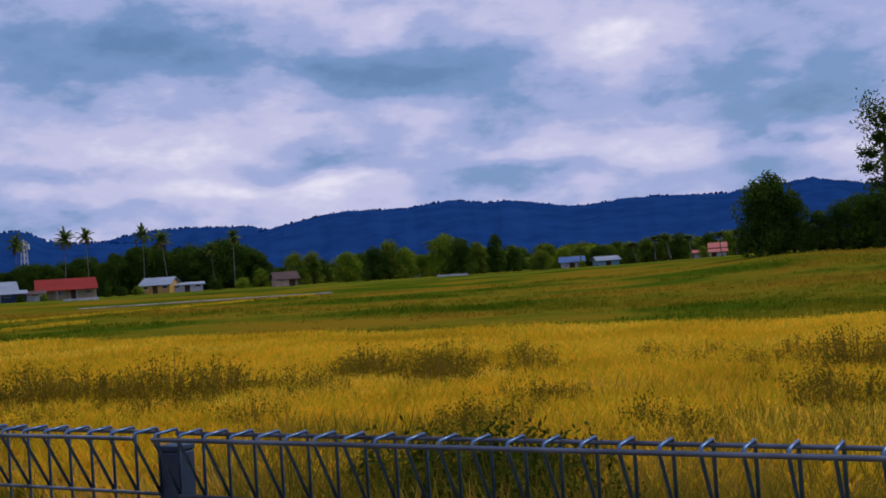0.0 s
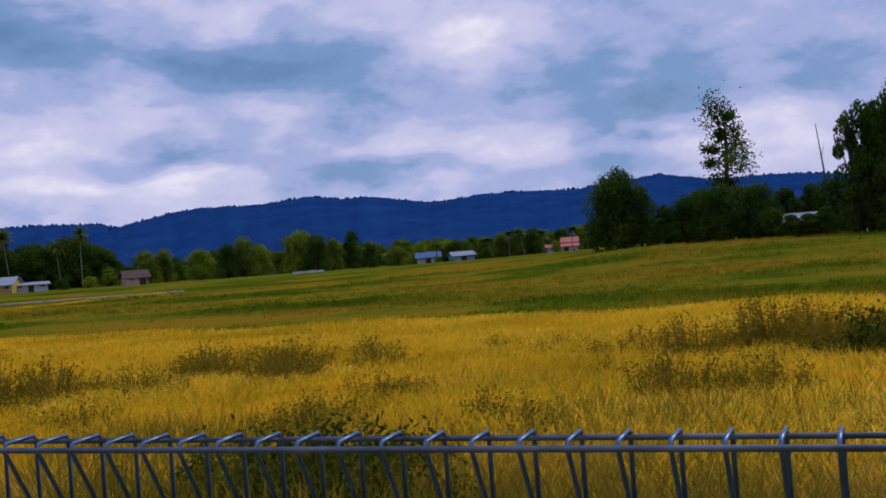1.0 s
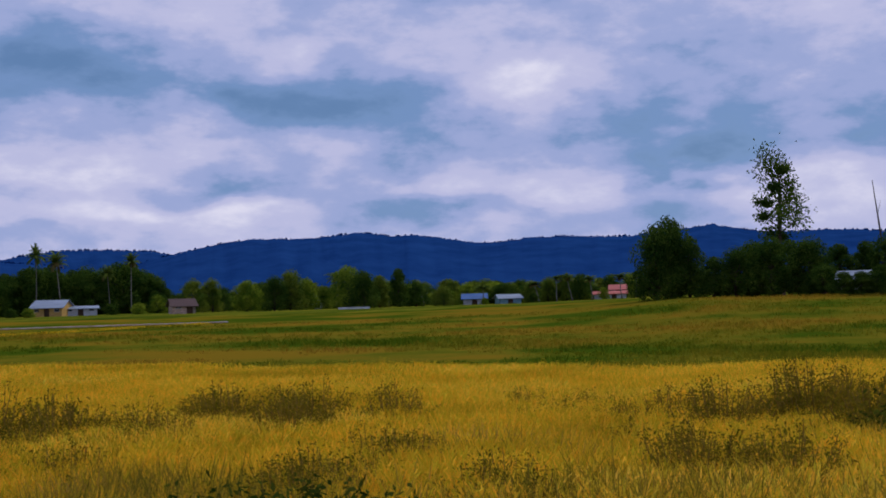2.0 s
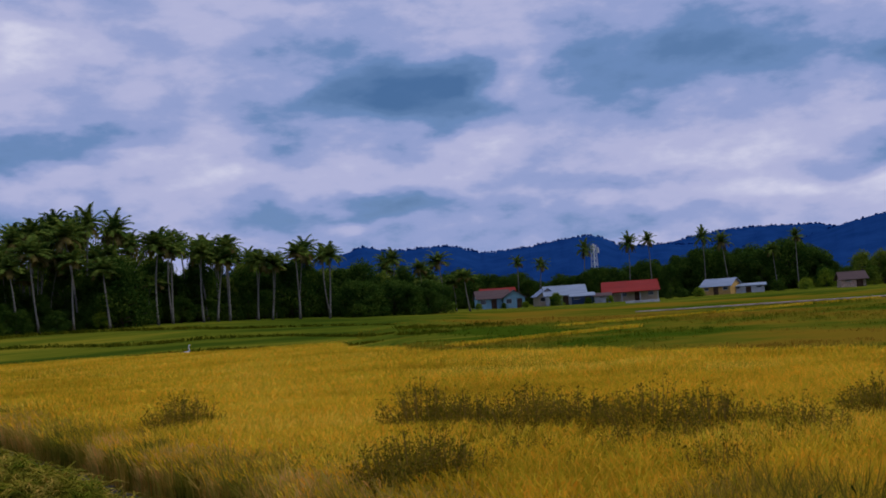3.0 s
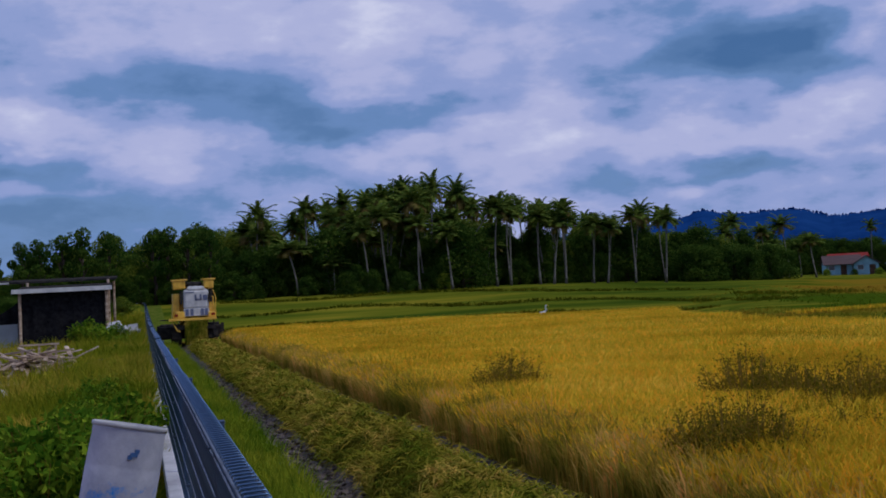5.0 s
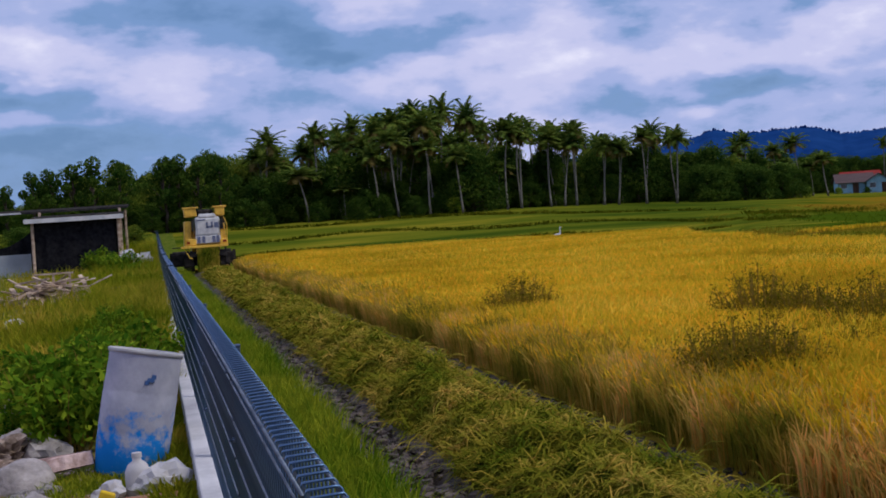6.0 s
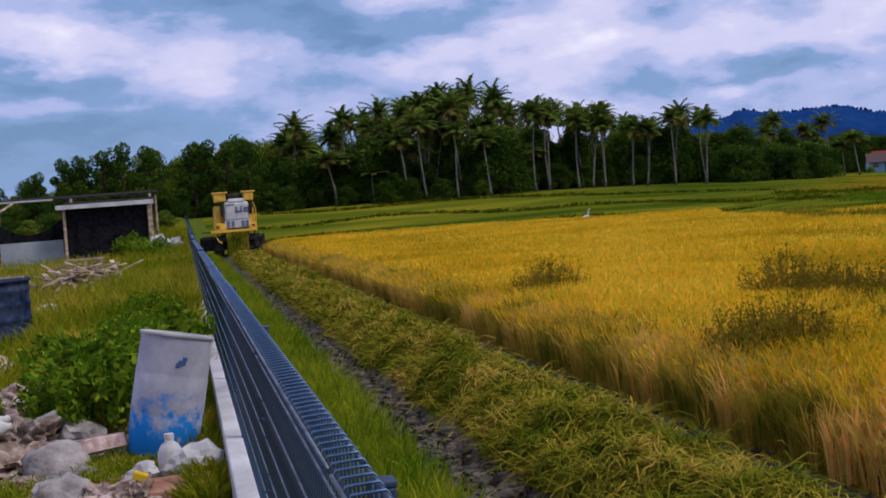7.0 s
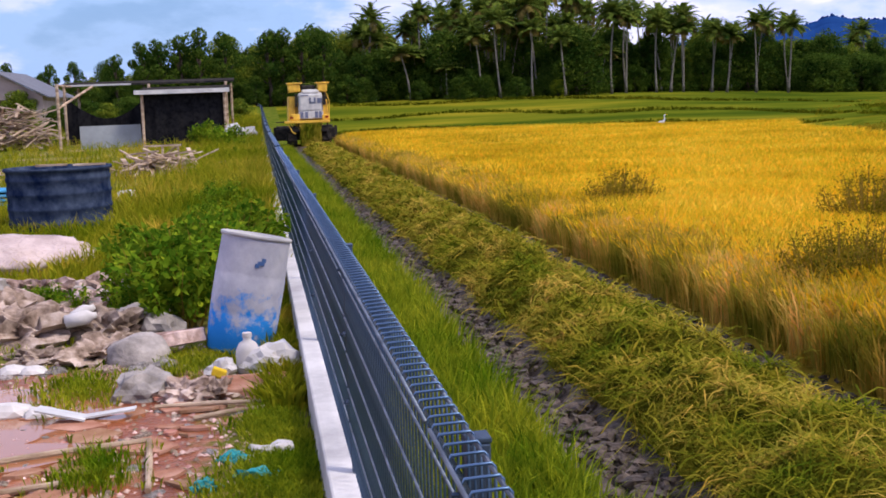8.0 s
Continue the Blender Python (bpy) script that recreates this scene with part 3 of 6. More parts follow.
def inside(poly, x, y):
    hit = np.zeros(len(x), bool)
    for (x0, y0), (x1, y1) in zip(poly, poly[1:] + poly[:1]):
        c = ((y0 > y) != (y1 > y)) & (x < (x1 - x0) * (y - y0) / (y1 - y0 + 1e-9) + x0)
        hit ^= c
    return hit


def scatter(poly, n, seed):
    g = np.random.default_rng(seed)
    p = np.array(poly)
    x, y = g.uniform(p[:, 0].min(), p[:, 0].max(), n), g.uniform(p[:, 1].min(), p[:, 1].max(), n)
    k = inside(poly, x, y)
    return x[k], y[k]


def rice():
    x, y = scatter(RICE, 90000, 11)
    r = np.hypot(x, y)
    g = np.random.default_rng(12)
    keep = g.random(len(x)) < np.clip(18.0 / r, 0.45, 1.0)
    x, y = x[keep], y[keep]
    near = np.hypot(x, y) < 24      # planted in clumps
    x[near] = np.round(x[near] / 0.23) * 0.23 + g.normal(0, 0.055, near.sum())
    y[near] = np.round(y[near] / 0.23) * 0.23 + g.normal(0, 0.055, near.sum())
    hv = np.array([0.80 + 0.10 * noise.noise(Vector((a * 0.35, b * 0.35, 0))) for a, b in zip(x, y)])
    hv *= 0.74 + 0.26 * np.clip((x - 4.15) / 0.9, 0, 1)
    pts = np.stack([x, y, np.full(len(x), -0.42)], 1)
    far = np.hypot(x, y) > 24
    inner = x > 4.40 + g.normal(0, 0.08, len(x))
    pts, hv, far = pts[inner], hv[inner], far[inner]
    crop = thing("rice_crop", "ripe golden rice standing in a paddy field", "rice field")
    crop["kind"] = "stuff"
    for nm, sel, cnt, wd, sd in (("near_stalks", ~far, 10, 0.0075, 21), ("far_stalks", far, 5, 0.022, 22)):
        part(nm, blades(nm, pts[sel], hv[sel], 0.36, cnt, wd, M_RICE, sd, 0.14, 0.25), None, crop)
    x, y = scatter([(4.2, -9), (4.06, 61), (5.9, 61), (5.8, -9)], 64000, 14)
    k = g.random(len(x)) < np.clip(1.3 - (x - 4.1) / 0.45, 0, 1)
    x, y = x[k], y[k]
    x, y = np.round(x / 0.23) * 0.23 + g.normal(0, 0.045, len(x)) + 0.03, np.round(y / 0.23) * 0.23 + g.normal(0, 0.045, len(x))
    eh = 0.50 + 0.20 * np.clip((x - 4.1) / 0.6, 0, 1) + 0.09 * g.standard_normal(len(x))
    ex, ey = 4.2 + np.minimum(g.exponential(0.32, 9000), 1.6), -3 + 40 * g.random(9000) ** 1.3
    ez = np.minimum(-0.34 + 0.30 * g.random(9000) + 0.45 * (ex - 4.2), 0.06 + 0.08 * g.random(9000))
    part("edge_leaves", blades("edge_leaves", np.stack([ex, ey, ez], 1), 0.18, 1.1, 6, 0.0085, M_RICE_STEM, 16, 0.14, 0.55), None, crop)
    part("edge_stems", blades("edge_stems", np.stack([x, y, 0 * x - 0.42], 1), np.clip(eh, 0.25, 0.9), 0.34, 7, 0.0075, M_RICE_STEM, 15, 0.05), None, crop)


def rice_ears():
    x, y = scatter(RICE, 80000, 17)
    g = np.random.default_rng(18)
    k = g.random(len(x)) < np.clip(20.0 / np.hypot(x, y), 0.5, 1.0)
    x, y = x[k], y[k]
    hv = -0.16 * (1 - np.clip((x - 4.2) / 0.7, 0, 1)) + np.array([0.15 + 0.10 * noise.noise(Vector((a * 0.35, b * 0.35, 0))) for a, b in zip(x, y)])
    d = np.hypot(x, y)
    for sel, cnt, wd, label in ((d < 20, 8, 0.0098, "drooping golden ears of ripe rice"), (d >= 20, 4, 0.016, "drooping golden rice ears far down the field")):
        ob = part("rice_ears", blades("rice_ears", np.stack([x, y, hv], 1)[sel], 0.20, 0.9, cnt, wd, M_EAR, 19, 0.17, 0.6), None)
        tagged(ob, label, "rice field", kind="stuff")


rice()
rice_ears()


def second_strip():
    """Narrow ripe strips beyond the green paddies."""
    for poly, n, h in (([(30, 47), (46, 50), (46.3, 51.0), (31, 48)], 1500, 0.22), ([(48, 60), (82, 58), (82, 58.9), (48, 60.9)], 1600, 0.2)):
        x, y = scatter(poly, n, 31)
        ob = part("rice_strip", blades("rice_strip", land_pts(x, y), h, 0.3, 5, 0.05, M_RICE, 32, 0.3), None)
        tagged(ob, "narrow strip of ripe yellow rice beyond the green field", "rice field", kind="stuff")


second_strip()


def field_grass():
    """Rough grass of the fallow field, in patches."""
    g = np.random.default_rng(36)
    n = 26000
    az, r = np.radians(g.uniform(28, 104, n)), 20 + 75 * g.random(n) ** 1.5
    x, y = r * np.sin(az), r * np.cos(az)
    k = ~inside(RICE, x, y) & (x > 20.6) | (y < -1.8) & (x > 8.8)
    patch = np.array([noise.noise(Vector((a * 0.10, b * 0.05, 3))) + 0.5 * noise.noise(Vector((a * 0.3, b * 0.2, 8))) for a, b in zip(x, y)])
    k &= patch > g.uniform(-0.35, 0.25, n)
    h = (0.16 + 0.22 * np.clip(patch, 0, 1))[k] * g.uniform(0.6, 1.3, k.sum())
    ob = part("field_grass", blades("field_grass", land_pts(x[k], y[k], -0.02), h, 0.7, 7, 0.022, M_GRASS_DRY, 37, 0.3), None)
    tagged(ob, "rough olive and brown grass on the fallow field", "grass", kind="stuff")


field_grass()


def bunds():
    """Grassy bunds between the small paddies before the palms."""
    g = np.random.default_rng(44)
    for r0, a0, a1, n in ((73, 3, 33, 800), (84, 2, 36, 800), (95, 4, 30, 700)):
        az = g.uniform(a0, a1, n)
        r = r0 + 1.6 * np.sin(az * 0.5 + r0) + g.normal(0, 0.25, n)
        x, y = r * np.sin(np.radians(az)), r * np.cos(np.radians(az))
        ob = part("bund_grass", blades("bund_grass", land_pts(x, y, -0.03), g.uniform(0.12, 0.42, n), 1.0, 7, 0.035, M_BANKGRASS, r0, 0.35), None)
        tagged(ob, "dark grass along a bund between the paddies", "grass", kind="stuff")


bunds()


def strip_grass():
    g = np.random.default_rng(51)
    n = 16000
    y = -3 + 60 * g.random(n) ** 1.9
    x = 0.16 + 1.28 * g.random(n) ** 0.9 + np.array([0.14 * noise.noise(Vector((0, b * 1.1, 4))) for b in y])
    x = np.clip(x, 0.16, 2)
    ob = part("verge_grass", blades("verge_grass", land_pts(x, y), g.uniform(0.15, 0.46, n), 0.6, 7, 0.007, M_GRASS, 52, 0.12), None)
    tagged(ob, "green grass verge along the wire fence", "grass", kind="stuff")


strip_grass()


# ---------- straw windrow ----------
def heap_height(u, y):
    h = (0.33 + 0.05 * u) * max(0.0, 1 - abs(u) ** 3.5) ** 0.8
    return h * (1 + 0.6 * noise.noise(Vector((u * 1.7, y * 1.5, 2))) + 0.5 * noise.noise(Vector((u * 3, y * 3.1, 7)))) + 0.05 * noise.noise(Vector((u * 5, y * 5, 2)))


def heap_x(u, y):
    return 2.79 + 0.07 * noise.noise(Vector((0, y * 0.6, 0))) + u * (0.63 + 0.09 * noise.noise(Vector((5, y * 0.8, 0))))


def windrow():
    ys = np.arange(-6, 57.2, 0.10)
    us = np.linspace(-1, 1, 21)
    vs, n = [], len(us)
    for y in ys:
        for u in us:
            vs.append((heap_x(u, y), y, -0.45 + max(heap_height(u, y), -0.02)))
    fs = [(j * n + i, j * n + i + 1, (j + 1) * n + i + 1, (j + 1) * n + i) for j in range(len(ys) - 1) for i in range(n - 1)]
    me = np_mesh("heap", np.array(vs), np.array(fs))
    me.polygons.foreach_set("use_smooth", [True] * len(fs))
    w = thing("straw_windrow", "long heap of freshly cut green-yellow rice straw", "straw")
    w["kind"] = "stuff"
    # dark core, its colour standing for shade under the strands
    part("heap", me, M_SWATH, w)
    g = np.random.default_rng(61)
    k = 105000
    y = -1 + 57 * g.random(k) ** 2.1
    u = g.uniform(-1.0, 1.0, k)
    c = np.array([(heap_x(p * 1.04, q), q, -0.445 + max(heap_height(p, q), 0)) for p, q in zip(u, y)])
    c[:, 2] += g.uniform(-0.015, 0.03, k)
    a = g.uniform(0, 6.2832, k)
    ln = g.uniform(0.03, 0.17, k) * g.choice([0.7, 1.0, 1.5], k)
    tilt = g.uniform(-0.35, 0.65, k)
    d = np.stack([np.cos(a) * np.cos(tilt), np.sin(a) * np.cos(tilt), np.sin(tilt)], 1) * ln[:, None]
    s = np.stack([-np.sin(a), np.cos(a), g.uniform(-.5, .5, k)], 1) * (0.0028 + 0.0003 * np.maximum(y, 0))[:, None]
    bend = np.stack([0 * a, 0 * a, -0.5 * ln], 1)
    v = np.stack([c - s, c + s, c + d + s, c + d - s, c + d * 1.8 + bend], 1).reshape(-1, 3)
    i = np.arange(k)[:, None] * 5
    f = np.concatenate([i + [0, 1, 2], i + [0, 2, 3], i + [3, 2, 4]], 0)
    part("loose_straw", np_mesh("loose_straw", v, f), M_STRAW, w)


windrow()


def clods():
    g = random.Random(66)
    shapes = []
    for i in range(3):
        bm = bmesh.new()
        bmesh.ops.create_icosphere(bm, subdivisions=1, radius=1.0)
        for v in bm.verts:
            v.co *= 1 + 0.7 * noise.noise(v.co * 1.5 + Vector((i * 5, 0, 0)))
            v.co.z *= 0.6
        bm.verts.index_update()
        shapes.append(([tuple(v.co) for v in bm.verts], [tuple(v.index for v in f.verts) for f in bm.faces]))
        bm.free()
    s = Shape()
    for i in range(6500):
        y = 2 + 36 * g.random() ** 1.8
        x = g.gauss(1.86, 0.15) if g.random() < 0.55 else g.gauss(3.84, 0.15)
        r = 0.012 + 0.06 * g.random() ** 2.2
        vs, fs = shapes[i % 3]
        a = g.uniform(0, 6.28)
        s.add([(x + r * (p[0] * math.cos(a) - p[1] * math.sin(a)), y + r * (p[0] * math.sin(a) + p[1] * math.cos(a)), -0.47 + r * p[2] + 0.03 * g.random()) for p in vs], fs)
    tagged(part("mud_clods", s, M_MUD), "dark clods of mud along the wheel ruts", "mud", kind="stuff")


clods()


# ---------- weeds in the rice ----------
def weed_mesh(seed, leaf_n, r, h, leaf=0.05):
    g = np.random.default_rng(seed)
    stems = Shape()
    tips = []
    for i in range(int(9 + leaf_n / 60)):
        a, q = g.uniform(0, 6.28), r * math.sqrt(g.random())
        top = Vector((math.cos(a) * q, math.sin(a) * q, h * g.uniform(0.6, 1.05) * (1 - 0.3 * (q / r) ** 2)))
        base = Vector((top.x * 0.35, top.y * 0.35, 0))
        stems.tube([base, (base + top) / 2 + Vector((g.uniform(-.04, .04), g.uniform(-.04, .04), 0.04)), top], [0.009, 0.006, 0.003], 4, False)
        tips.append((base, top))
    vs, fs = [], []
    for i in range(leaf_n):
        b, t = tips[g.integers(len(tips))]
        u = g.uniform(0.3, 1.03)
        c = b.lerp(t, u) + Vector(g.normal(0, 0.05 * r + 0.010, 3))
        d = Vector(g.normal(0, 1, 3)).normalized() * leaf * g.uniform(0.6, 1.5)
        s = d.cross(Vector((g.normal(), g.normal(), 1))).normalized() * leaf * 0.42
        k = len(vs)
        vs += [c - d * 0.6, c + s, c + d, c - s]
        fs.append((k, k + 1, k + 2, k + 3))
    return stems.mesh("stem"), np_mesh("leaves", np.array(vs), np.array(fs))


def weed(base_mesh, x, y, z, s, rz, name="weed_bush", label="brown-green weed bush growing among the rice", leaf_mat=None, group="weeds in the rice"):
    w = thing(name, label, "bush", group, Matrix.Translation((x, y, z)) @ Matrix.Rotation(rz, 4, "Z") @ Matrix.Scale(s, 4))
    part("stem", base_mesh[0], M_WEED_STEM, w)
    part("leaves", base_mesh[1], leaf_mat or M_WEED, w)
    return w


WEEDS = [weed_mesh(71 + i, 6000, 0.55, 0.92, 0.0205) for i in range(3)]
for i, (x, y, s) in enumerate([(5.5, 16.2, 1.1), (5.2, 15.9, 0.95), (5.9, 12.9, 0.62), (7.6, 12.5, 1.15), (7.9, 11.8, 1.0), (8.3, 11.0, 1.1), (8.6, 10.3, 1.0), (8.7, 9.3, 1.15), (8.5, 9.9, 0.9), (9.0, 8.5, 1.05), (5.1, 8.7, 1.05), (4.9, 8.5, 0.88),
                             (5.35, 8.4, 0.95), (9.4, 7.8, 0.95), (7.9, 10.6, 1.05), (11.0, 7.7, 1.0), (11.4, 6.7, 1.05), (11.6, 5.6, 0.95), (7.0, 4.0, 0.85), (7.3, 3.8, 0.8), (12.7, 0.9, 1.2), (13.0, 0.4, 1.1), (10.9, -0.5, 1.1),
                             (10.5, -0.8, 1.1), (10.0, -1.0, 1.05), (11.3, 0.0, 1.1), (11.8, 1.7, 1.05), (8.5, 1.3, 0.95), (8.6, 0.6, 0.95), (7.2, 2.5, 0.85), (10.4, 6.3, 1.0), (10.6, 7.5, 1.0), (9.1, 7.1, 0.9), (7.8, 11.7, 1.0)]):
    weed(WEEDS[i % 3], x, y, -0.42, s * 1.12, i * 2.1)


wg = random.Random(5)
for i in range(46):      # small weeds strewn over the near paddy
    x, y = wg.uniform(6.2, 13.5), wg.uniform(-0.8, 9.0)
    weed(WEEDS[i % 3], x, y, -0.42, wg.uniform(0.72, 1.0), i * 2.7, "weed_bush", "small brown weed standing among the rice stalks")


def tall_grass():
    """Dry grass and weeds standing in the near corner of the paddy."""
    x, y = scatter([(3.9, -8), (3.9, 4.5), (6.5, 6.0), (9.5, 4.0), (10.5, 1.5), (11.5, -1.3), (8.5, -2.2), (6, -8)], 22000, 76)
    g = np.random.default_rng(77)
    k = np.array([noise.noise(Vector((a * 0.45, b * 0.45, 5))) for a, b in zip(x, y)]) + 0.5 * (6.5 - x) / 3 > g.uniform(-0.5, 0.6, len(x))
    ob = part("tall_grass", blades("tall_grass", np.stack([x[k], y[k], 0 * x[k] - 0.42], 1), 0.86, 0.35, 6, 0.008, M_TALL, 78, 0.12, 0.3), None)
    tagged(ob, "tall dry brown-green grass at the paddy's corner", "grass", kind="stuff")


tall_grass()
THICK = [weed_mesh(271 + i, 4200, 0.55, 0.92, 0.036) for i in range(2)]
for i, (x, y, s) in enumerate([(4.5, 2.3, 0.85), (4.7, 2.7, 0.95), (4.4, 2.0, 0.75), (5.0, 3.0, 0.95), (4.9, 3.4, 0.9), (4.5, 2.9, 0.85), (5.2, 2.6, 0.9), (10.6, -0.6, 1.15), (10.2, -0.9, 1.1), (10.9, -0.4, 1.1), (5.0, 8.4, 0.72), (5.3, 8.7, 0.72)]):
    weed(THICK[i % 2], x, y, -0.42, s * 1.1, i * 1.3, "weed_bush", "dark green weed bush standing among dry grass", M_DARKWEED)


# ---------- wire fence on a low wall ----------
POST_Y, PITCH, TOPZ = 1.04, 2.9, 1.30


def fence():
    length = PITCH - 0.05
    n = 48
    uprights, rails = Shape(), []
    r = 0.0032
    uprights.tube([(0.065, 0, 0.28), (0.065, 0, TOPZ), (0.060, 0, TOPZ + 0.006), (0.004, 0, TOPZ + 0.004), (0.0, 0, TOPZ - 0.006), (0.062, 0, TOPZ - 0.115)], r, 5)
    for x, z, q in ((-0.004, TOPZ - 0.004, 0.0045), (0.060, TOPZ - 0.002, 0.004), (0.059, TOPZ - 0.118, 0.004), (0.059, TOPZ - 0.18, 0.004), (0.059, 0.95, 0.004), (0.059, 0.79, 0.004), (0.059, 0.63, 0.004), (0.059, 0.47, 0.004)):
        rails.append((x, z, Shape().tube([(0, 0, 0), (0, length, 0)], q, 6).mesh("rail_wire", True)))
    um = uprights.mesh("upright_wire", True)
    post = Shape()
    post.box((0.086, 0, 0.71), (0.044, 0.048, 1.10), bevel=0.004)
    post.box((0.086, 0, 1.266), (0.048, 0.049, 0.012), bevel=0.003)
    pm = post.mesh("shaft")
    clip = Shape().box((0.058, 0, 0), (0.016, 0.049, 0.02), bevel=0.003)
    clip.tube([(0.035, 0, 0), (0.055, 0, 0)], 0.006, 6)
    cm = clip.mesh("clip")
    g = np.random.default_rng(81)
    for k in range(-5, 18):
        y0 = POST_Y + k * PITCH
        rise = land(-0.05, y0 + PITCH / 2)
        dz = rise + g.uniform(-0.012, 0.012)
        f = thing("wire_fence", "blue-grey galvanised welded wire fence panel with rolled top", "fence", "fence panels", Matrix.Translation((0, y0 + 0.025, dz)))
        for i in range(n + 1):
            part("upright_wire", um, M_GALV, f, at=Matrix.Translation((0, i * length / n, 0)))
        for x, z, rm in rails:
            part("rail_wire", rm, M_RAIL, f, at=Matrix.Translation((x, 0, z)))
        q = thing("fence_post", "dark steel fence post set on the white wall", "fence post", "fence posts", Matrix.Translation((0, y0, rise)))
        part("shaft", pm, M_POST, q)
        for z in (0.56, 0.87, 1.16):
            part("clip", cm, M_POST, q, at=Matrix.Translation((0, 0, z)))
    wall = Shape()
    start, level = POST_Y - 5 * PITCH, POST_Y + 6 * PITCH      # level run beside the yard, then stepping up with the land
    wall.box((0.025, (start + level) / 2, -0.155), (0.15, level - start, 0.79), bevel=0.012)
    for k in range(6, 18):
        y0 = POST_Y + k * PITCH
        wall.box((0.025, y0 + PITCH / 2, -0.155 + land(-0.05, y0 + PITCH / 2)), (0.15, PITCH - 0.006, 0.79), bevel=0.012)
    ob = part("low_wall", wall, M_WHITEWALL)
    tagged(ob, "low white plastered wall under the wire fence", "wall", kind="structure")


fence()


# ---------- palms and trees ----------
def palm_mesh(seed, h, bend, fr=2.0, nf=22):
    g = np.random.default_rng(seed)
    trunk = Shape()
    pts = [Vector((bend * (u ** 1.6), 0.25 * bend * math.sin(u * 3), h * u)) for u in np.linspace(0, 1, 9)]
    trunk.tube(pts, [0.17, 0.11, 0.09, 0.085, 0.08, 0.075, 0.07, 0.07, 0.09], 8)
    top = pts[-1]
    live, dry = ([], []), ([], [])
    for i in range(nf):
        a = i * 2.399 + g.uniform(-0.3, 0.3)
        el = 1.45 - 2.3 * (i / nf) + g.uniform(-0.22, 0.22)
        ln = fr * g.uniform(0.75, 1.15)
        vs, fs = dry if el < -0.25 and g.random() < 0.6 else live
        spine, p, e = [], top.copy(), el
        for q in range(7):
            spine.append(p.copy())
            p = p + Vector((math.cos(a) * math.cos(e), math.sin(a) * math.cos(e), math.sin(e))) * ln / 6
            e -= 0.06 + 0.05 * q
        side = Vector((-math.sin(a), math.cos(a), 0))
        for q in range(6):
            for w in range(5):
                u = (q + w / 5) / 6
                c = spine[q].lerp(spine[q + 1], w / 5)
                d = (spine[q + 1] - spine[q]).normalized()
                lw = fr * 0.20 * math.sin(min(1, 0.25 + u) * 2.6) + 0.08
                for sg in (-1, 1):
                    tip = c + side * sg * lw + d * lw * 0.55 - Vector((0, 0, lw * g.uniform(0.25, 0.75)))
                    k = len(vs)
                    vs += [c - d * 0.05, c + d * 0.08, tip]
                    fs.append((k, k + 1, k + 2))
        for q in range(6):
            k = len(vs)
            vs += [spine[q] + side * 0.03, spine[q] - side * 0.03, spine[q + 1]]
            fs.append((k, k + 1, k + 2))
    lm = np_mesh("crown", np.array(live[0]), np.array(live[1]))
    dm = np_mesh("dry_fronds", np.array(dry[0]), np.array(dry[1])) if dry[0] else None
    return trunk.mesh("trunk", True), lm, dm


def palm(name, meshes, label, group, m):
    p = thing(name, label, "palm tree", group, m)
    part("trunk", meshes[0], M_TRUNK, p)
    part("crown", meshes[1], M_PALM, p)
    if meshes[2]:
        part("dry_fronds", meshes[2], M_PALMDRY, p, "withered brown hanging fronds")
    return p


PALMS = [palm_mesh(91, 10.0, 0.5, 2.05, 25), palm_mesh(92, 10.0, -0.8, 2.2, 29), palm_mesh(93, 10.0, 0.2, 1.9, 22), palm_mesh(95, 10.0, 1.1, 2.1, 26), palm_mesh(94, 10.0, 3.4, 2.0, 26)]


def put_palm(kind, az, d, top_el, lean_az, group, label="tall coconut palm with a pale slender trunk", cs=1.0):
    b = polar(az, d, -0.1)
    h = 1.72 + d * math.tan(radians(top_el)) - b.z
    h = max(h - 1.5, 1.6)
    k = h / 10.0
    w = 1.0 * cs
    m = Matrix.Translation(b) @ Matrix.Rotation(radians(lean_az), 4, "Z") @ Matrix.Diagonal((w, w, k, 1))
    return palm("coconut_palm", PALMS[kind], label, group, m)


GROVE = "palms of the grove"
for i, (az, d, el) in enumerate([(5.9, 104, 5.15), (7.5, 108, 4.45), (8.5, 106, 5.35), (9.5, 110, 4.9), (10.7, 106, 5.55), (12.0, 112, 5.3), (12.5, 106, 5.8), (13.7, 109, 5.95), (14.9, 106, 6.12), (15.9, 110, 5.7), (17.0, 113, 5.0),
                                 (18.9, 110, 5.0), (19.6, 116, 4.75), (20.6, 113, 4.45), (21.7, 112, 4.65), (23.0, 117, 3.8), (24.0, 118, 3.6), (25.2, 118, 4.15), (25.5, 124, 3.7), (26.7, 120, 3.9), (30.1, 135, 3.3), (32.6, 140, 3.0),
                                 (11.2, 103, 4.0), (8.1, 103, 3.3), (15.6, 103, 3.9), (12.7, 104, 4.8), (10.2, 104, 2.6), (11.6, 105, 2.1), (21.1, 116, 4.1), (6.8, 112, 4.3), (9.0, 118, 5.0), (11.4, 118, 5.4), (13.2, 118, 5.6),
                                 (14.3, 120, 5.7), (16.4, 119, 5.3), (28.3, 135, 2.6), (3.2, 96, 1.9), (32, 128, 1.9), (27.6, 126, 1.6)]):
    put_palm(i % 4, az, d, el, 137 * i, GROVE)
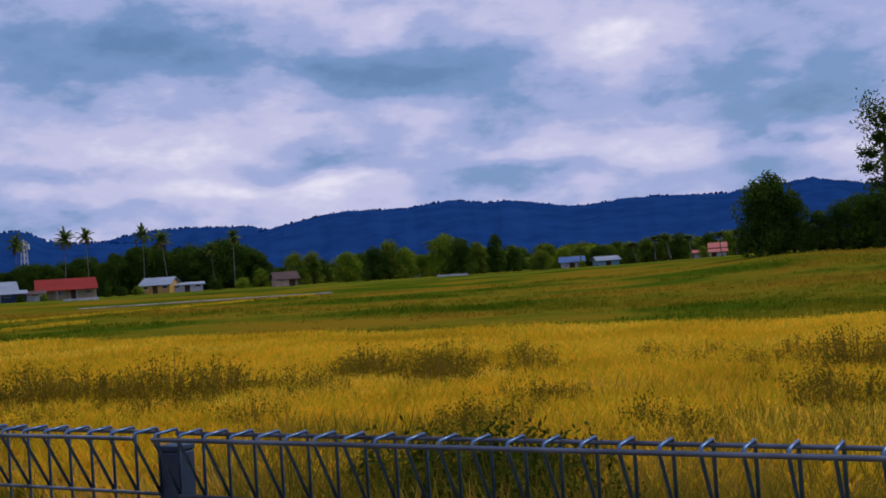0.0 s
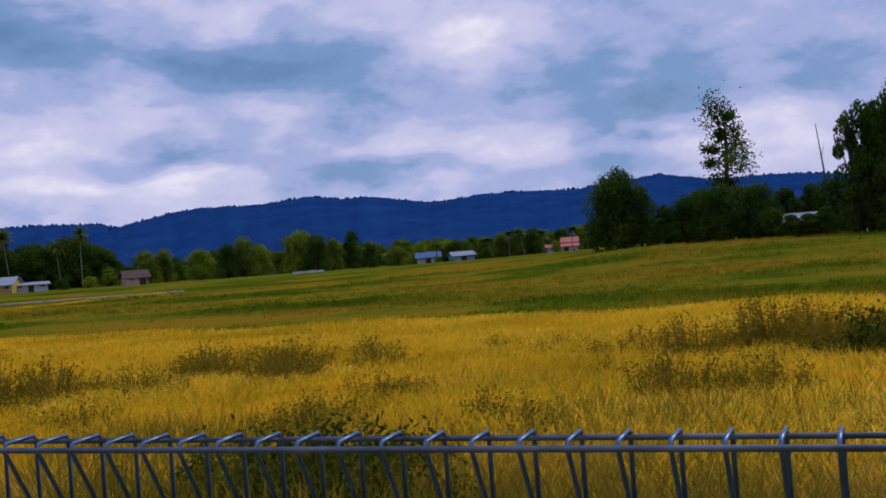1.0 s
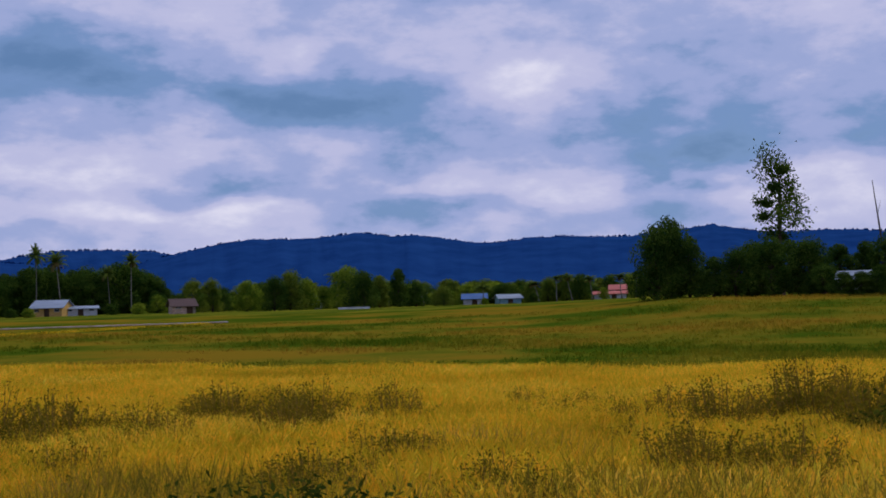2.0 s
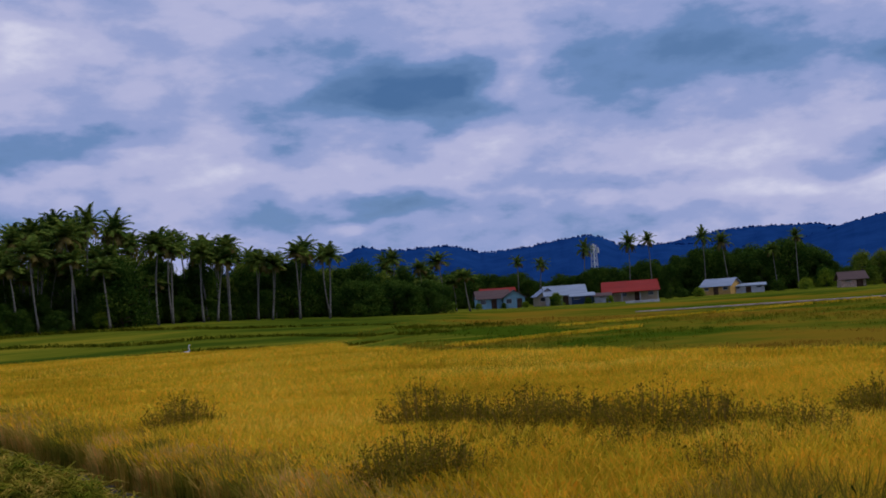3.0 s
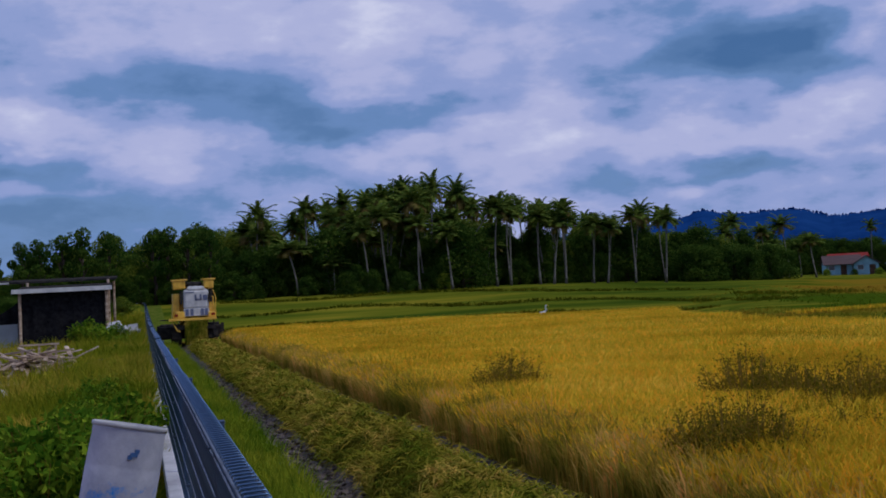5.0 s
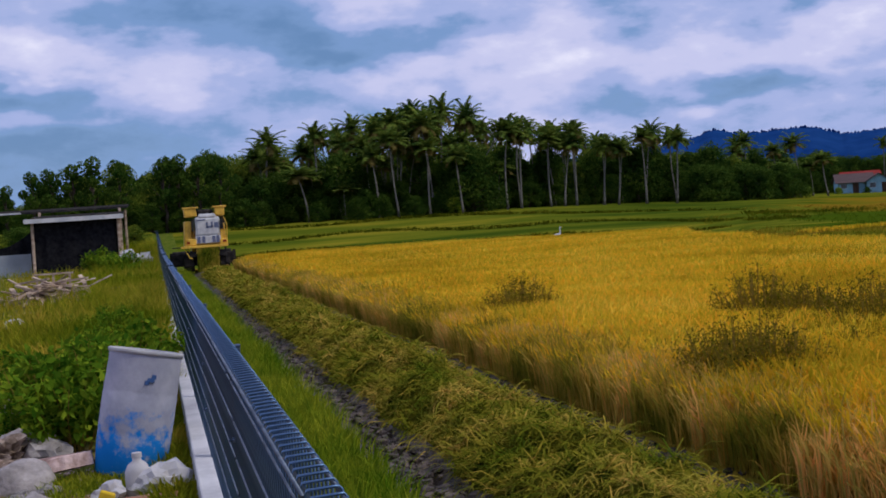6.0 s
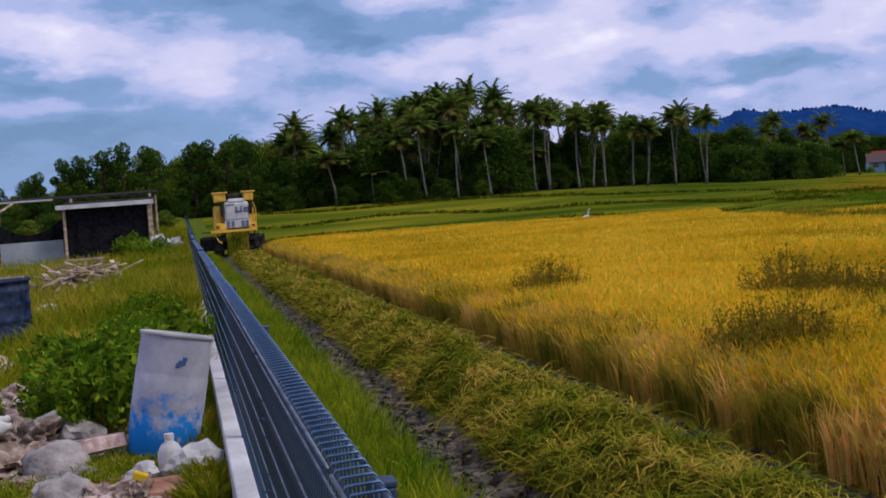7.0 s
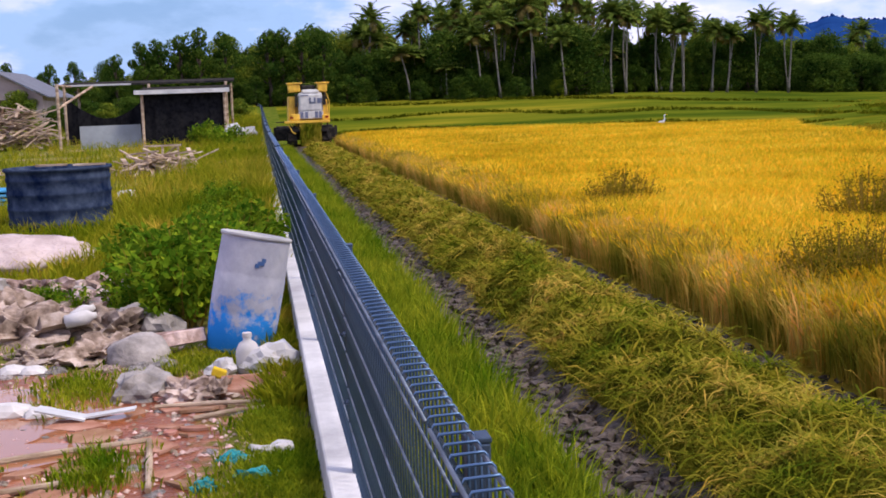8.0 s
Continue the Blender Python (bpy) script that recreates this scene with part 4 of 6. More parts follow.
for i, (az, el) in enumerate([(8.0, 3.4), (9.9, 2.6), (11.6, 4.2), (12.6, 4.9), (14.2, 4.4), (15.9, 3.9), (18.2, 5.0), (18.9, 4.6), (20.4, 4.4), (21.1, 4.0), (21.7, 4.6), (23.1, 3.8), (23.8, 3.55), (25.2, 4.1), (26.7, 3.85)]):
    put_palm((i + 1) % 3, az, 100 + max(0, az - 16) * 1.2, el, 97 * i, GROVE)
pg = random.Random(17)
for i in range(58):      # the thick of the grove
    az = 5.5 + 12.5 * (i + pg.uniform(-0.5, 0.5)) / 58
    top = lerp_table(az, [(5, 4.6), (8.5, 5.0), (10.7, 5.3), (14.9, 5.9), (16.5, 5.4), (18, 4.8)])
    put_palm(i % 4, az, pg.uniform(101, 122), top * pg.uniform(0.45, 1.0), 61 * i, GROVE, cs=pg.uniform(0.85, 1.1))
for i in range(26):
    az = 17.6 + 17 * (i + pg.uniform(-0.5, 0.5)) / 26
    top = lerp_table(az, [(17, 4.9), (19, 4.9), (22, 4.4), (24, 3.6), (26.5, 3.9), (28, 3.0), (35, 2.6)])
    put_palm(i % 4, az, 112 + max(0, az - 17) * 2 + pg.uniform(-2, 9), top * pg.uniform(0.55, 0.98), 83 * i, GROVE, cs=pg.uniform(0.85, 1.1))
# the leaning palm
b = polar(16.1, 103, -0.1)
palm("coconut_palm", PALMS[4], "coconut palm leaning strongly towards the field", GROVE, Matrix.Translation(b) @ Matrix.Rotation(radians(-15), 4, "Z") @ Matrix.Diagonal((1.05, 1.05, 0.72, 1)))


def tree_mesh(seed, h, r, leaf_n, leaf, crown_from=0.25, lumps=9, hollow=0.5):
    g = np.random.default_rng(seed)
    t = Shape()
    t.tube([(0, 0, 0), (0.03 * h, 0, h * 0.25), (0, 0.03 * h, h * 0.55), (0, 0, h * 0.85)], [0.035 * h, 0.026 * h, 0.018 * h, 0.006 * h], 8)
    cs = []
    for i in range(lumps):
        a, u = i * 2.4 + g.uniform(-.4, .4), g.random()
        z = h * (crown_from + (0.92 - crown_from) * (i + 0.5) / lumps)
        q = r * math.sin(math.pi * min(0.97, 0.25 + 0.72 * (i + 0.5) / lumps)) * g.uniform(0.35, 0.82)
        c = Vector((math.cos(a) * q, math.sin(a) * q, z))
        cs.append((c, r * g.uniform(0.22, 0.52)))
        t.tube([(0, 0, z * 0.65), c * 0.6 + Vector((0, 0, z * 0.32)), c], [0.012 * h, 0.008 * h, 0.003 * h], 5, False)
    c = np.array([q[0] for q in cs])
    k = g.integers(0, lumps, leaf_n)
    d = g.normal(0, 1, (leaf_n, 3))
    d /= np.linalg.norm(d, axis=1)[:, None]
    rad = np.array([q[1] for q in cs])[k] * (hollow + (1.06 - hollow) * g.random(leaf_n) ** 0.6)
    p = c[k] + d * rad[:, None] * np.array([1, 1, 0.85])
    nrm = d + g.normal(0, 0.7, (leaf_n, 3))
    nrm /= np.linalg.norm(nrm, axis=1)[:, None]
    a1 = np.cross(nrm, g.normal(0, 1, (leaf_n, 3)))
    a1 /= np.linalg.norm(a1, axis=1)[:, None]
    a2 = np.cross(nrm, a1)
    s = leaf * g.uniform(0.6, 1.4, leaf_n)[:, None]
    v = np.stack([p - a1 * s, p + a2 * s * 0.55, p + a1 * s, p - a2 * s * 0.55], 1).reshape(-1, 3)
    f = np.arange(leaf_n * 4).reshape(-1, 4)
    return t.mesh("trunk", True), np_mesh("crown", v, f)


TREES = [tree_mesh(101, 8.0, 3.6, 9500, 0.15, 0.10, 22), tree_mesh(102, 8.0, 3.2, 8500, 0.15, 0.08, 20), tree_mesh(103, 8.0, 4.1, 10500, 0.155, 0.08, 26), tree_mesh(104, 8.0, 2.6, 2600, 0.16, 0.3, 9, 0.6)]


def put_tree(kind, az, d, top_el, wide, group, label, leaf=None, name="broadleaf_tree"):
    b = polar(az, d, -0.15)
    h = max(1.72 + d * math.tan(radians(top_el)) - b.z, 1.2)
    k = h / 8.0
    m = Matrix.Translation(b) @ Matrix.Rotation(az * 7.7 + d, 4, "Z") @ Matrix.Diagonal((k * wide, k * wide, k, 1))
    t = thing(name, label, "tree", group, m)
    part("trunk", TREES[kind][0], M_BARK, t)
    part("crown", TREES[kind][1], leaf or M_LEAF, t)
    return t


def tree_at(kind, az, d, top_el, wide):
    b = polar(az, d, -0.15)
    k = max(1.72 + d * math.tan(radians(top_el)) - b.z, 1.2) / 8.0
    return kind, Matrix.Translation(b) @ Matrix.Rotation(az * 7.7 + d, 4, "Z") @ Matrix.Diagonal((k * wide, k * wide, k, 1))


def far_growth(name, label, spots, leaf):
    """Many far trees joined into one piece of vegetation."""
    ob = thing(name, label, "trees")
    ob["kind"] = "stuff"
    for nm, which, m in (("trunks", 0, M_BARK), ("crowns", 1, leaf)):
        vs, fs, n = [], [], 0
        for kind, mw in spots:
            me = TREES[kind][which]
            co = np.empty(len(me.vertices) * 3, np.float32)
            me.vertices.foreach_get("co", co)
            co = co.reshape(-1, 3)
            quads = np.array([q.vertices[:] for q in me.polygons if len(q.vertices) == 4])
            a = np.array(mw)
            vs.append(co @ a[:3, :3].T + a[:3, 3])
            fs.append(quads + n)
            n += len(co)
        part(nm, np_mesh(nm, np.concatenate(vs), np.concatenate(fs)), m, ob)


rg = random.Random(7)
WOOD = "trees of the wood"
LOWTOP = [(-14, 1.9), (-8.3, 1.9), (-7.2, 2.4), (-5.9, 2.6), (-4, 3.2), (-2.4, 3.6), (-1, 3.5), (-0.3, 3.1), (1.1, 3.6), (3, 3.8), (6, 3.7), (10, 4.0), (15, 4.2), (19, 3.3), (23, 3.0), (27, 2.6), (31, 2.2), (35, 2.1), (37, 1.3)]
for i in range(96):
    az = -14 + 47 * (i + rg.uniform(-0.4, 0.4)) / 96
    d = (rg.choice((106, 114, 122, 132)) if az < 5 else rg.choice((115, 121, 127, 134))) + rg.uniform(-3, 3) + max(0, az - 20) * 1.6
    el = lerp_table(az, LOWTOP) * rg.uniform(0.6, 1.04)
    put_tree(i % 3, az, d, el, rg.uniform(0.6, 0.95), WOOD, "dark green broadleaf tree in the wood behind the field", M_LEAF_MID if rg.random() < 0.4 else M_LEAF)
for i in range(60):      # low growth at the edge of the wood
    az = -12 + 45 * (i + rg.uniform(-0.4, 0.4)) / 60
    d = 101 + rg.uniform(-2, 3) + max(0, az - 18) * 1.5
    if 17 < az < 27.5:
        d += 10
    put_tree(i % 3, az, d, rg.uniform(0.9, 1.7), rg.uniform(1.1, 1.6), "shrubs along the wood", "dark green shrub at the edge of the wood", name="shrub")
for i in range(46):      # dark middle storey between the palms
    az = 4 + 25 * (i + rg.uniform(-0.4, 0.4)) / 46
    put_tree(i % 3, az, (103 if az < 16.5 else 112) + rg.uniform(-1, 4) + max(0, az - 17), rg.uniform(1.9, 3.6) * (1 if az < 18 else 0.8), rg.uniform(0.8, 1.1), WOOD, "dark green tree between the palm trunks")
for az, el in ((-11.5, 2.6), (-9.6, 2.5), (-8.4, 2.6), (-6.5, 2.9), (-5.2, 3.5), (-4.4, 3.6), (-3.4, 3.75), (-2.5, 4.1), (-1.2, 3.9), (0.9, 3.95), (1.6, 4.0), (2.6, 3.9), (3.7, 3.9)):
    put_tree(3, az, 100, el, 0.8, WOOD, "thin-crowned tree standing above the wood")
put_tree(0, 15.5, 101, 0.95, 1.3, "shrubs along the wood", "bright green shrub beside the leaning palm", M_LEAF_BRIGHT, "shrub")

for i, (az, d, el) in enumerate([(-13.0, 66, 0.9), (-11.0, 70, 1.3), (-9.2, 63, 0.55), (-8.0, 66, 0.75), (-7.0, 62, 0.6), (-5.9, 65, 0.8), (-4.9, 62, 0.6), (-3.8, 60, 0.5), (-2.6, 63, 0.7), (-1.5, 68, 0.5), (-0.6, 66, 0.6)]):
    put_tree(i % 3, az, d, el, 1.5, "shrubs behind the shed", "dark green shrub growing behind the open shed", M_LEAF_MID if i % 3 == 1 else M_LEAF, "shrub")

# village trees
VT = "village trees"
for az, d, el, w in [(53.2, 200, 1.3, 1.0), (54.1, 205, 1.3, 0.9), (55.8, 195, 1.15, 1.0), (57.2, 190, 1.35, 1.0), (58.0, 192, 1.62, 1.0), (58.8, 196, 1.2, 0.9), (60.9, 195, 1.75, 0.95), (61.7, 190, 1.5, 1.0), (62.5, 196, 1.3, 1.0), (63.5, 200, 1.65, 0.8),
                     (64.4, 195, 0.9, 1.1), (65.8, 190, 0.65, 1.2), (67.3, 215, 0.85, 1.2), (68.6, 220, 0.8, 1.2), (70.3, 215, 0.8, 1.1), (71.2, 220, 0.95, 1.1), (72.1, 220, 1.1, 1.0), (72.8, 215, 1.05, 1.0), (74.3, 240, 1.0, 1.1), (75.3, 235, 1.05, 1.0), (59.7, 205, 0.8, 1.2),
                     (56.4, 205, 0.7, 1.3), (66.4, 225, 0.9, 1.1), (69.4, 230, 0.7, 1.3)]:
    put_tree(int(az * 3) % 3, az, d, el, w, VT, "sunlit green tree among the village houses", (M_LEAF_BRIGHT, M_LEAF_MID, M_LEAF)[int(az * 10) % 3])
mixed = []
for i in range(70):
    az = 50.5 + 26 * (i + rg.uniform(-0.5, 0.5)) / 70
    mixed.append(tree_at(i % 3, az, rg.uniform(212, 245), rg.uniform(0.15, 0.95) * (1.15 if 56 < az < 65 else 0.85), rg.uniform(1.1, 1.8)))
for k, leaf, label in ((0, M_LEAF_BRIGHT, "bright green growth among the village houses"), (1, M_LEAF_MID, "mid green growth among the village houses"), (2, M_LEAF, "dark green growth among the village houses")):
    far_growth("village_growth", label, mixed[k::3], leaf)
for i, (az, el) in enumerate([(52.9, 1.35), (53.6, 1.2), (59.2, 1.3), (60.3, 1.7), (61.3, 1.45), (62.2, 1.3), (63.0, 1.2), (64.8, 0.9), (67.8, 0.95), (70.7, 1.05), (71.6, 1.3), (72.4, 1.35), (73.4, 1.25), (74.9, 1.3), (75.6, 1.35), (76.0, 1.2)]):
    put_palm(i % 4, az, 206, el, 71 * i, "palms of the village", "small coconut palm among the village trees", 1.15)
DT = "dark trees behind the houses"
for i, az in enumerate(np.arange(32.8, 53.0, 0.34)):
    el = lerp_table(az, [(32, 1.9), (36, 1.5), (38, 1.1), (40.5, 1.5), (43, 1.6), (44.5, 1.9), (46.7, 2.2), (48, 1.9), (50, 2.2), (51.2, 1.6), (52.6, 0.4)]) * rg.uniform(0.75, 1.05)
    put_tree(i % 3, az, 245 + rg.uniform(-8, 12), el, rg.uniform(0.8, 1.2), DT, "dark tree behind the village houses")
for i, (az, el) in enumerate([(39.8, 2.85), (42.0, 2.95), (43.15, 3.05), (45.75, 3.0), (46.9, 2.7), (50.2, 2.7), (49.2, 2.1), (29.4, 2.9), (36.4, 2.4), (37.5, 2.2)]):
    put_palm(i % 3, az, 238, el, 77 * i, "palms of the village", "coconut palm rising above the village trees", 1.2)
# far tree line closing the view behind the village and around
line = []
for i in range(110):
    az = 36 + 62 * (i + rg.uniform(-0.4, 0.4)) / 110
    line.append(tree_at(i % 3, az, 285 + rg.uniform(-10, 30), rg.uniform(0.45, 1.0), rg.uniform(1.2, 1.7)))
far_growth("far_tree_line", "dark green tree line behind the village", line[:34] + line[34::2], M_LEAF)
far_growth("far_tree_line", "mid green trees in the far tree line", line[35::2], M_LEAF_MID)

# trees at the edge of the fallow field
RT = "trees beside the fallow field"
for az, d, el, w in [(76.6, 100, 3.2, 0.75), (77.3, 101, 3.6, 0.7), (78.2, 100, 2.75, 0.8), (79.4, 98, 1.7, 1.2), (80.5, 98, 2.05, 1.1), (81.4, 100, 2.3, 1.1), (82.2, 97, 2.45, 1.0), (83.0, 101, 2.4, 1.1), (84.0, 98, 2.4, 1.1), (85.4, 104, 2.1, 1.1),
                     (86.6, 106, 2.2, 1.0), (87.6, 104, 2.4, 1.0), (84.6, 96, 1.1, 1.5), (87.2, 96, 1.0, 1.4), (89.7, 95, 5.9, 0.5), (90.6, 97, 6.5, 0.5), (91.6, 95, 6.75, 0.5), (92.6, 97, 6.4, 0.5), (90.2, 94, 4.3, 0.8), (91.9, 94, 4.0, 0.9),
                     (93.6, 98, 5.7, 0.65), (95.0, 99, 4.4, 0.8), (96.5, 98, 4.2, 0.9), (98, 98, 4.0, 0.9), (88.9, 95, 2.2, 1.1), (94.5, 95, 2.4, 1.2), (96.5, 94, 2.2, 1.3)]:
    put_tree(int(az * 5) % 3, az, d, el, w, RT, "dense dark broadleaf tree at the edge of the field")
for az in (85.5, 86.3, 87.0):
    put_tree(1, az, 93, 0.75, 1.6, RT, "low dark shrub before the white-roofed hut", name="shrub")
put_tree(3, 89.2, 94, 6.1, 0.6, RT, "thin-leaved tree beside the large dark tree")
put_tree(3, 93.3, 94, 5.6, 0.6, RT, "thin-leaved tree beside the large dark tree")
put_tree(3, 88.5, 94, 5.6, 0.55, RT, "thin-leaved tree beside the large dark tree")


def tall_tree():
    """A slender tall tree with flat tiers of branches."""
    b = polar(82.7, 118, -0.2)
    h = 1.72 + 118 * math.tan(radians(6.2)) - b.z
    t = thing("tall_tree", "tall slender tree with open tiered branches above the hedge", "tree", at=Matrix.Translation(b))
    g = np.random.default_rng(111)
    tr, vs, fs = Shape(), [], []
    tr.tube([(0, 0, 0), (0.1, 0.2, h * 0.4), (-0.1, -0.1, h * 0.75), (0, 0, h * 0.97)], [0.32, 0.24, 0.15, 0.05], 8)
    for i in range(15):
        u = 0.42 + 0.56 * i / 14
        z, a = h * u, i * 2.4
        ln = (3.1 if i < 9 else 2.6) * (1.05 - 0.55 * abs(u - 0.62) / 0.4) * g.uniform(0.45, 1.1)
        e = Vector((math.cos(a) * ln, math.sin(a) * ln, z + 0.2 + 1.1 * g.random()))
        tr.tube([(0, 0, z - 0.3), e * 0.5 + Vector((0, 0, z * 0.5)), e], [0.07, 0.05, 0.02], 5, False)
        for k in range(300):
            q = e * g.uniform(0.45, 1.1)
            p = Vector((q.x, q.y, e.z)) + Vector(g.normal(0, 1, 3)) * (0.30 + 0.2 * (i % 3))
            d = Vector(g.normal(0, 1, 3)).normalized() * 0.17
            s = d.cross(Vector(g.normal(0, 1, 3))).normalized() * 0.09
            n0 = len(vs)
            vs += [p - d, p + s, p + d, p - s]
            fs.append((n0, n0 + 1, n0 + 2, n0 + 3))
    part("trunk", tr, M_BARK, t)
    part("crown", np_mesh("crown", np.array(vs), np.array(fs)), M_LEAF, t)
    b = polar(87.3, 110, 0)
    pole = thing("dead_trunk", "bare leaning dead tree trunk above the hedge", "tree", at=Matrix.Translation(b))
    hh = 1.72 + 110 * math.tan(radians(5.1)) - b.z
    part("trunk", Shape().tube([(0, -0.3, 0), (0, 0.0, hh * 0.5), (0, 0.55, hh)], [0.14, 0.09, 0.03], 6).tube([(0, 0.2, hh * 0.7), (0, -0.1, hh * 0.82)], [0.03, 0.01], 5), M_BARK, pole)


tall_tree()


# ---------- village houses ----------
def house(label, az, d, w, dep, wall_h, roof_h, wall, roof, turn=0.0, windows=2, door=True, name="house", porch=0.0, gable_front=False, lift=0.0):
    if 30 < az < 50:
        d, w, dep = d * 1.27, w * 1.27, dep * 1.2
    wall_h, roof_h = wall_h * 0.8, roof_h * 1.1
    b = polar(az, d, -0.1 + lift)
    h = thing(name, label, "house", "village houses", Matrix.Translation(b) @ Matrix.Rotation(radians(-az + turn), 4, "Z"))
    s = Shape()
    t = 0.15
    s.box((0, dep / 2 - t / 2, wall_h / 2), (w, t, wall_h))
    s.box((-w / 2 + t / 2, 0, wall_h / 2), (t, dep - 2 * t, wall_h)).box((w / 2 - t / 2, 0, wall_h / 2), (t, dep - 2 * t, wall_h))
    # front wall with real openings
    n = windows + (1 if door else 0)
    slots = [(-w / 2 + w * (i + 0.5) / n, 1.0) for i in range(n)]
    cur, fy = -w / 2, -dep / 2 + t / 2
    for i, (x, ow) in enumerate(slots):
        isdoor = door and i == n // 2
        z0, z1 = (0.0, 2.05) if isdoor else (0.95, 2.0)
        z1 = min(z1, wall_h - 0.2)
        s.box(((cur + x - ow / 2) / 2, fy, wall_h / 2), (x - ow / 2 - cur, t, wall_h))
        s.box((x, fy, (z1 + wall_h) / 2), (ow, t, wall_h - z1))
        if z0:
            s.box((x, fy, z0 / 2), (ow, t, z0))
        cur = x + ow / 2
        if isdoor:
            part("door", Shape().box((x, fy + 0.03, z1 / 2), (ow, 0.05, z1 - 0.02)), M_DOOR, h, "dark wooden door")
        else:
            q = part("window", Shape().box((x, fy - 0.03, z0 + 0.02), (ow + 0.1, 0.12, 0.05)).box((x, fy - 0.02, z1), (ow + 0.1, 0.08, 0.06)).box((x - ow / 2, fy - 0.02, (z0 + z1) / 2), (0.06, 0.08, z1 - z0)).box((x + ow / 2, fy - 0.02, (z0 + z1) / 2), (0.06, 0.08, z1 - z0)), M_SHEET, h)
            part("pane", Shape().box((x, fy + 0.04, (z0 + z1) / 2), (ow, 0.02, z1 - z0)), M_GLASS, q)
    s.box(((cur + w / 2) / 2, fy, wall_h / 2), (w / 2 - cur, t, wall_h))
    o, y0 = 0.45, -dep / 2 - 0.45 - porch
    r = Shape()
    th = 0.08
    if gable_front:
        for sg in (-1, 1):
            a, c, e = (sg * (w / 2 + o), wall_h - 0.15), (0, wall_h + roof_h), 1
            r.add([(a[0], y0, a[1]), (c[0], y0, c[1]), (c[0], dep / 2 + o, c[1]), (a[0], dep / 2 + o, a[1]), (a[0], y0, a[1] + th), (c[0], y0, c[1] + th), (c[0], dep / 2 + o, c[1] + th), (a[0], dep / 2 + o, a[1] + th)],
                  [(0, 1, 2, 3), (7, 6, 5, 4), (0, 4, 5, 1), (1, 5, 6, 2), (2, 6, 7, 3), (3, 7, 4, 0)])
        s.add([(-w / 2, -dep / 2, wall_h), (w / 2, -dep / 2, wall_h), (0, -dep / 2, wall_h + roof_h - 0.05), (-w / 2, -dep / 2 + t, wall_h), (w / 2, -dep / 2 + t, wall_h), (0, -dep / 2 + t, wall_h + roof_h - 0.05)],
              [(0, 1, 2), (5, 4, 3), (0, 3, 4, 1), (1, 4, 5, 2), (2, 5, 3, 0)])
    else:
        for sg in (-1, 1):
            ye = y0 if sg < 0 else dep / 2 + o
            ze = wall_h - 0.15
            x = w / 2 + o
            r.add([(-x, ye, ze), (x, ye, ze), (x - 0.1, 0, wall_h + roof_h), (-x + 0.1, 0, wall_h + roof_h), (-x, ye, ze + th), (x, ye, ze + th), (x - 0.1, 0, wall_h + roof_h + th), (-x + 0.1, 0, wall_h + roof_h + th)],
                  [(0, 1, 2, 3), (7, 6, 5, 4), (0, 4, 5, 1), (1, 5, 6, 2), (2, 6, 7, 3), (3, 7, 4, 0)])
        for sg in (-1, 1):
            x = sg * (w / 2 - t / 2)
            s.add([(x - t / 2, -dep / 2, wall_h), (x - t / 2, dep / 2, wall_h), (x - t / 2, 0, wall_h + roof_h - 0.05), (x + t / 2, -dep / 2, wall_h), (x + t / 2, dep / 2, wall_h), (x + t / 2, 0, wall_h + roof_h - 0.05)],
                  [(0, 1, 2), (5, 4, 3), (0, 3, 4, 1), (1, 4, 5, 2), (2, 5, 3, 0)])
    if porch:
        for x in np.linspace(-w / 2, w / 2, 4):
            part("porch_post", Shape().box((x, y0 + 0.3, (wall_h - 0.2) / 2), (0.14, 0.14, wall_h - 0.2)), M_SHEET, h)
    part("wall", s, wall, h)
    part("roof", r, roof, h)
    return h


M_DOOR = mat("dark_door", (0.05, 0.03, 0.02), (0.10, 0.06, 0.04), 2, 0.6, bump=0.1)
W_CYAN, W_CREAM, W_WHITE, W_YEL = paint("pale_blue_wall", (0.30, 0.52, 0.62)), paint("cream_wall", (0.62, 0.50, 0.34)), paint("white_wall", (0.70, 0.71, 0.74)), paint("ochre_wall", (0.68, 0.42, 0.14))
W_PINK, W_NAVY = paint("salmon_wall", (0.70, 0.36, 0.30)), paint("dark_blue_wall", (0.05, 0.08, 0.16))
R_RED, R_GREY, R_BROWN, R_BLUE, R_PINK = roofing("red_roof_sheets", (0.42, 0.035, 0.02)), roofing("pale_metal_roof", (0.44, 0.52, 0.66)), roofing("brown_roof_tiles", (0.16, 0.10, 0.09)), roofing("blue_metal_roof", (0.12, 0.24, 0.55)), roofing("pink_roof_sheets", (0.75, 0.22, 0.18))
house("pale blue house with a brown tiled roof and porch", 35.0, 163, 4.6, 6, 2.5, 1.3, W_CYAN, R_BROWN, 6, 2)
house("gabled front wing of the pale blue house", 36.1, 160, 3.0, 3.5, 2.5, 1.2, W_CYAN, R_BROWN, 4, 1, True, gable_front=True)
house("house with a dark red roof behind the pale blue house", 35.3, 184, 5.4, 6, 3.4, 1.3, W_CREAM, R_RED, 4, 2)
house("cream house with a pale metal roof", 37.7, 162, 2.6, 5, 2.4, 1.2, W_CREAM, R_GREY, 10, 1, gable_front=True)
house("white house with a pale blue metal roof", 38.7, 161, 5.6, 5, 2.4, 1.5, W_WHITE, R_GREY, 4, 2)
house("dark blue shed with a flat metal roof", 39.6, 159, 3.0, 3, 2.0, 0.4, W_NAVY, R_GREY, 0, 1)
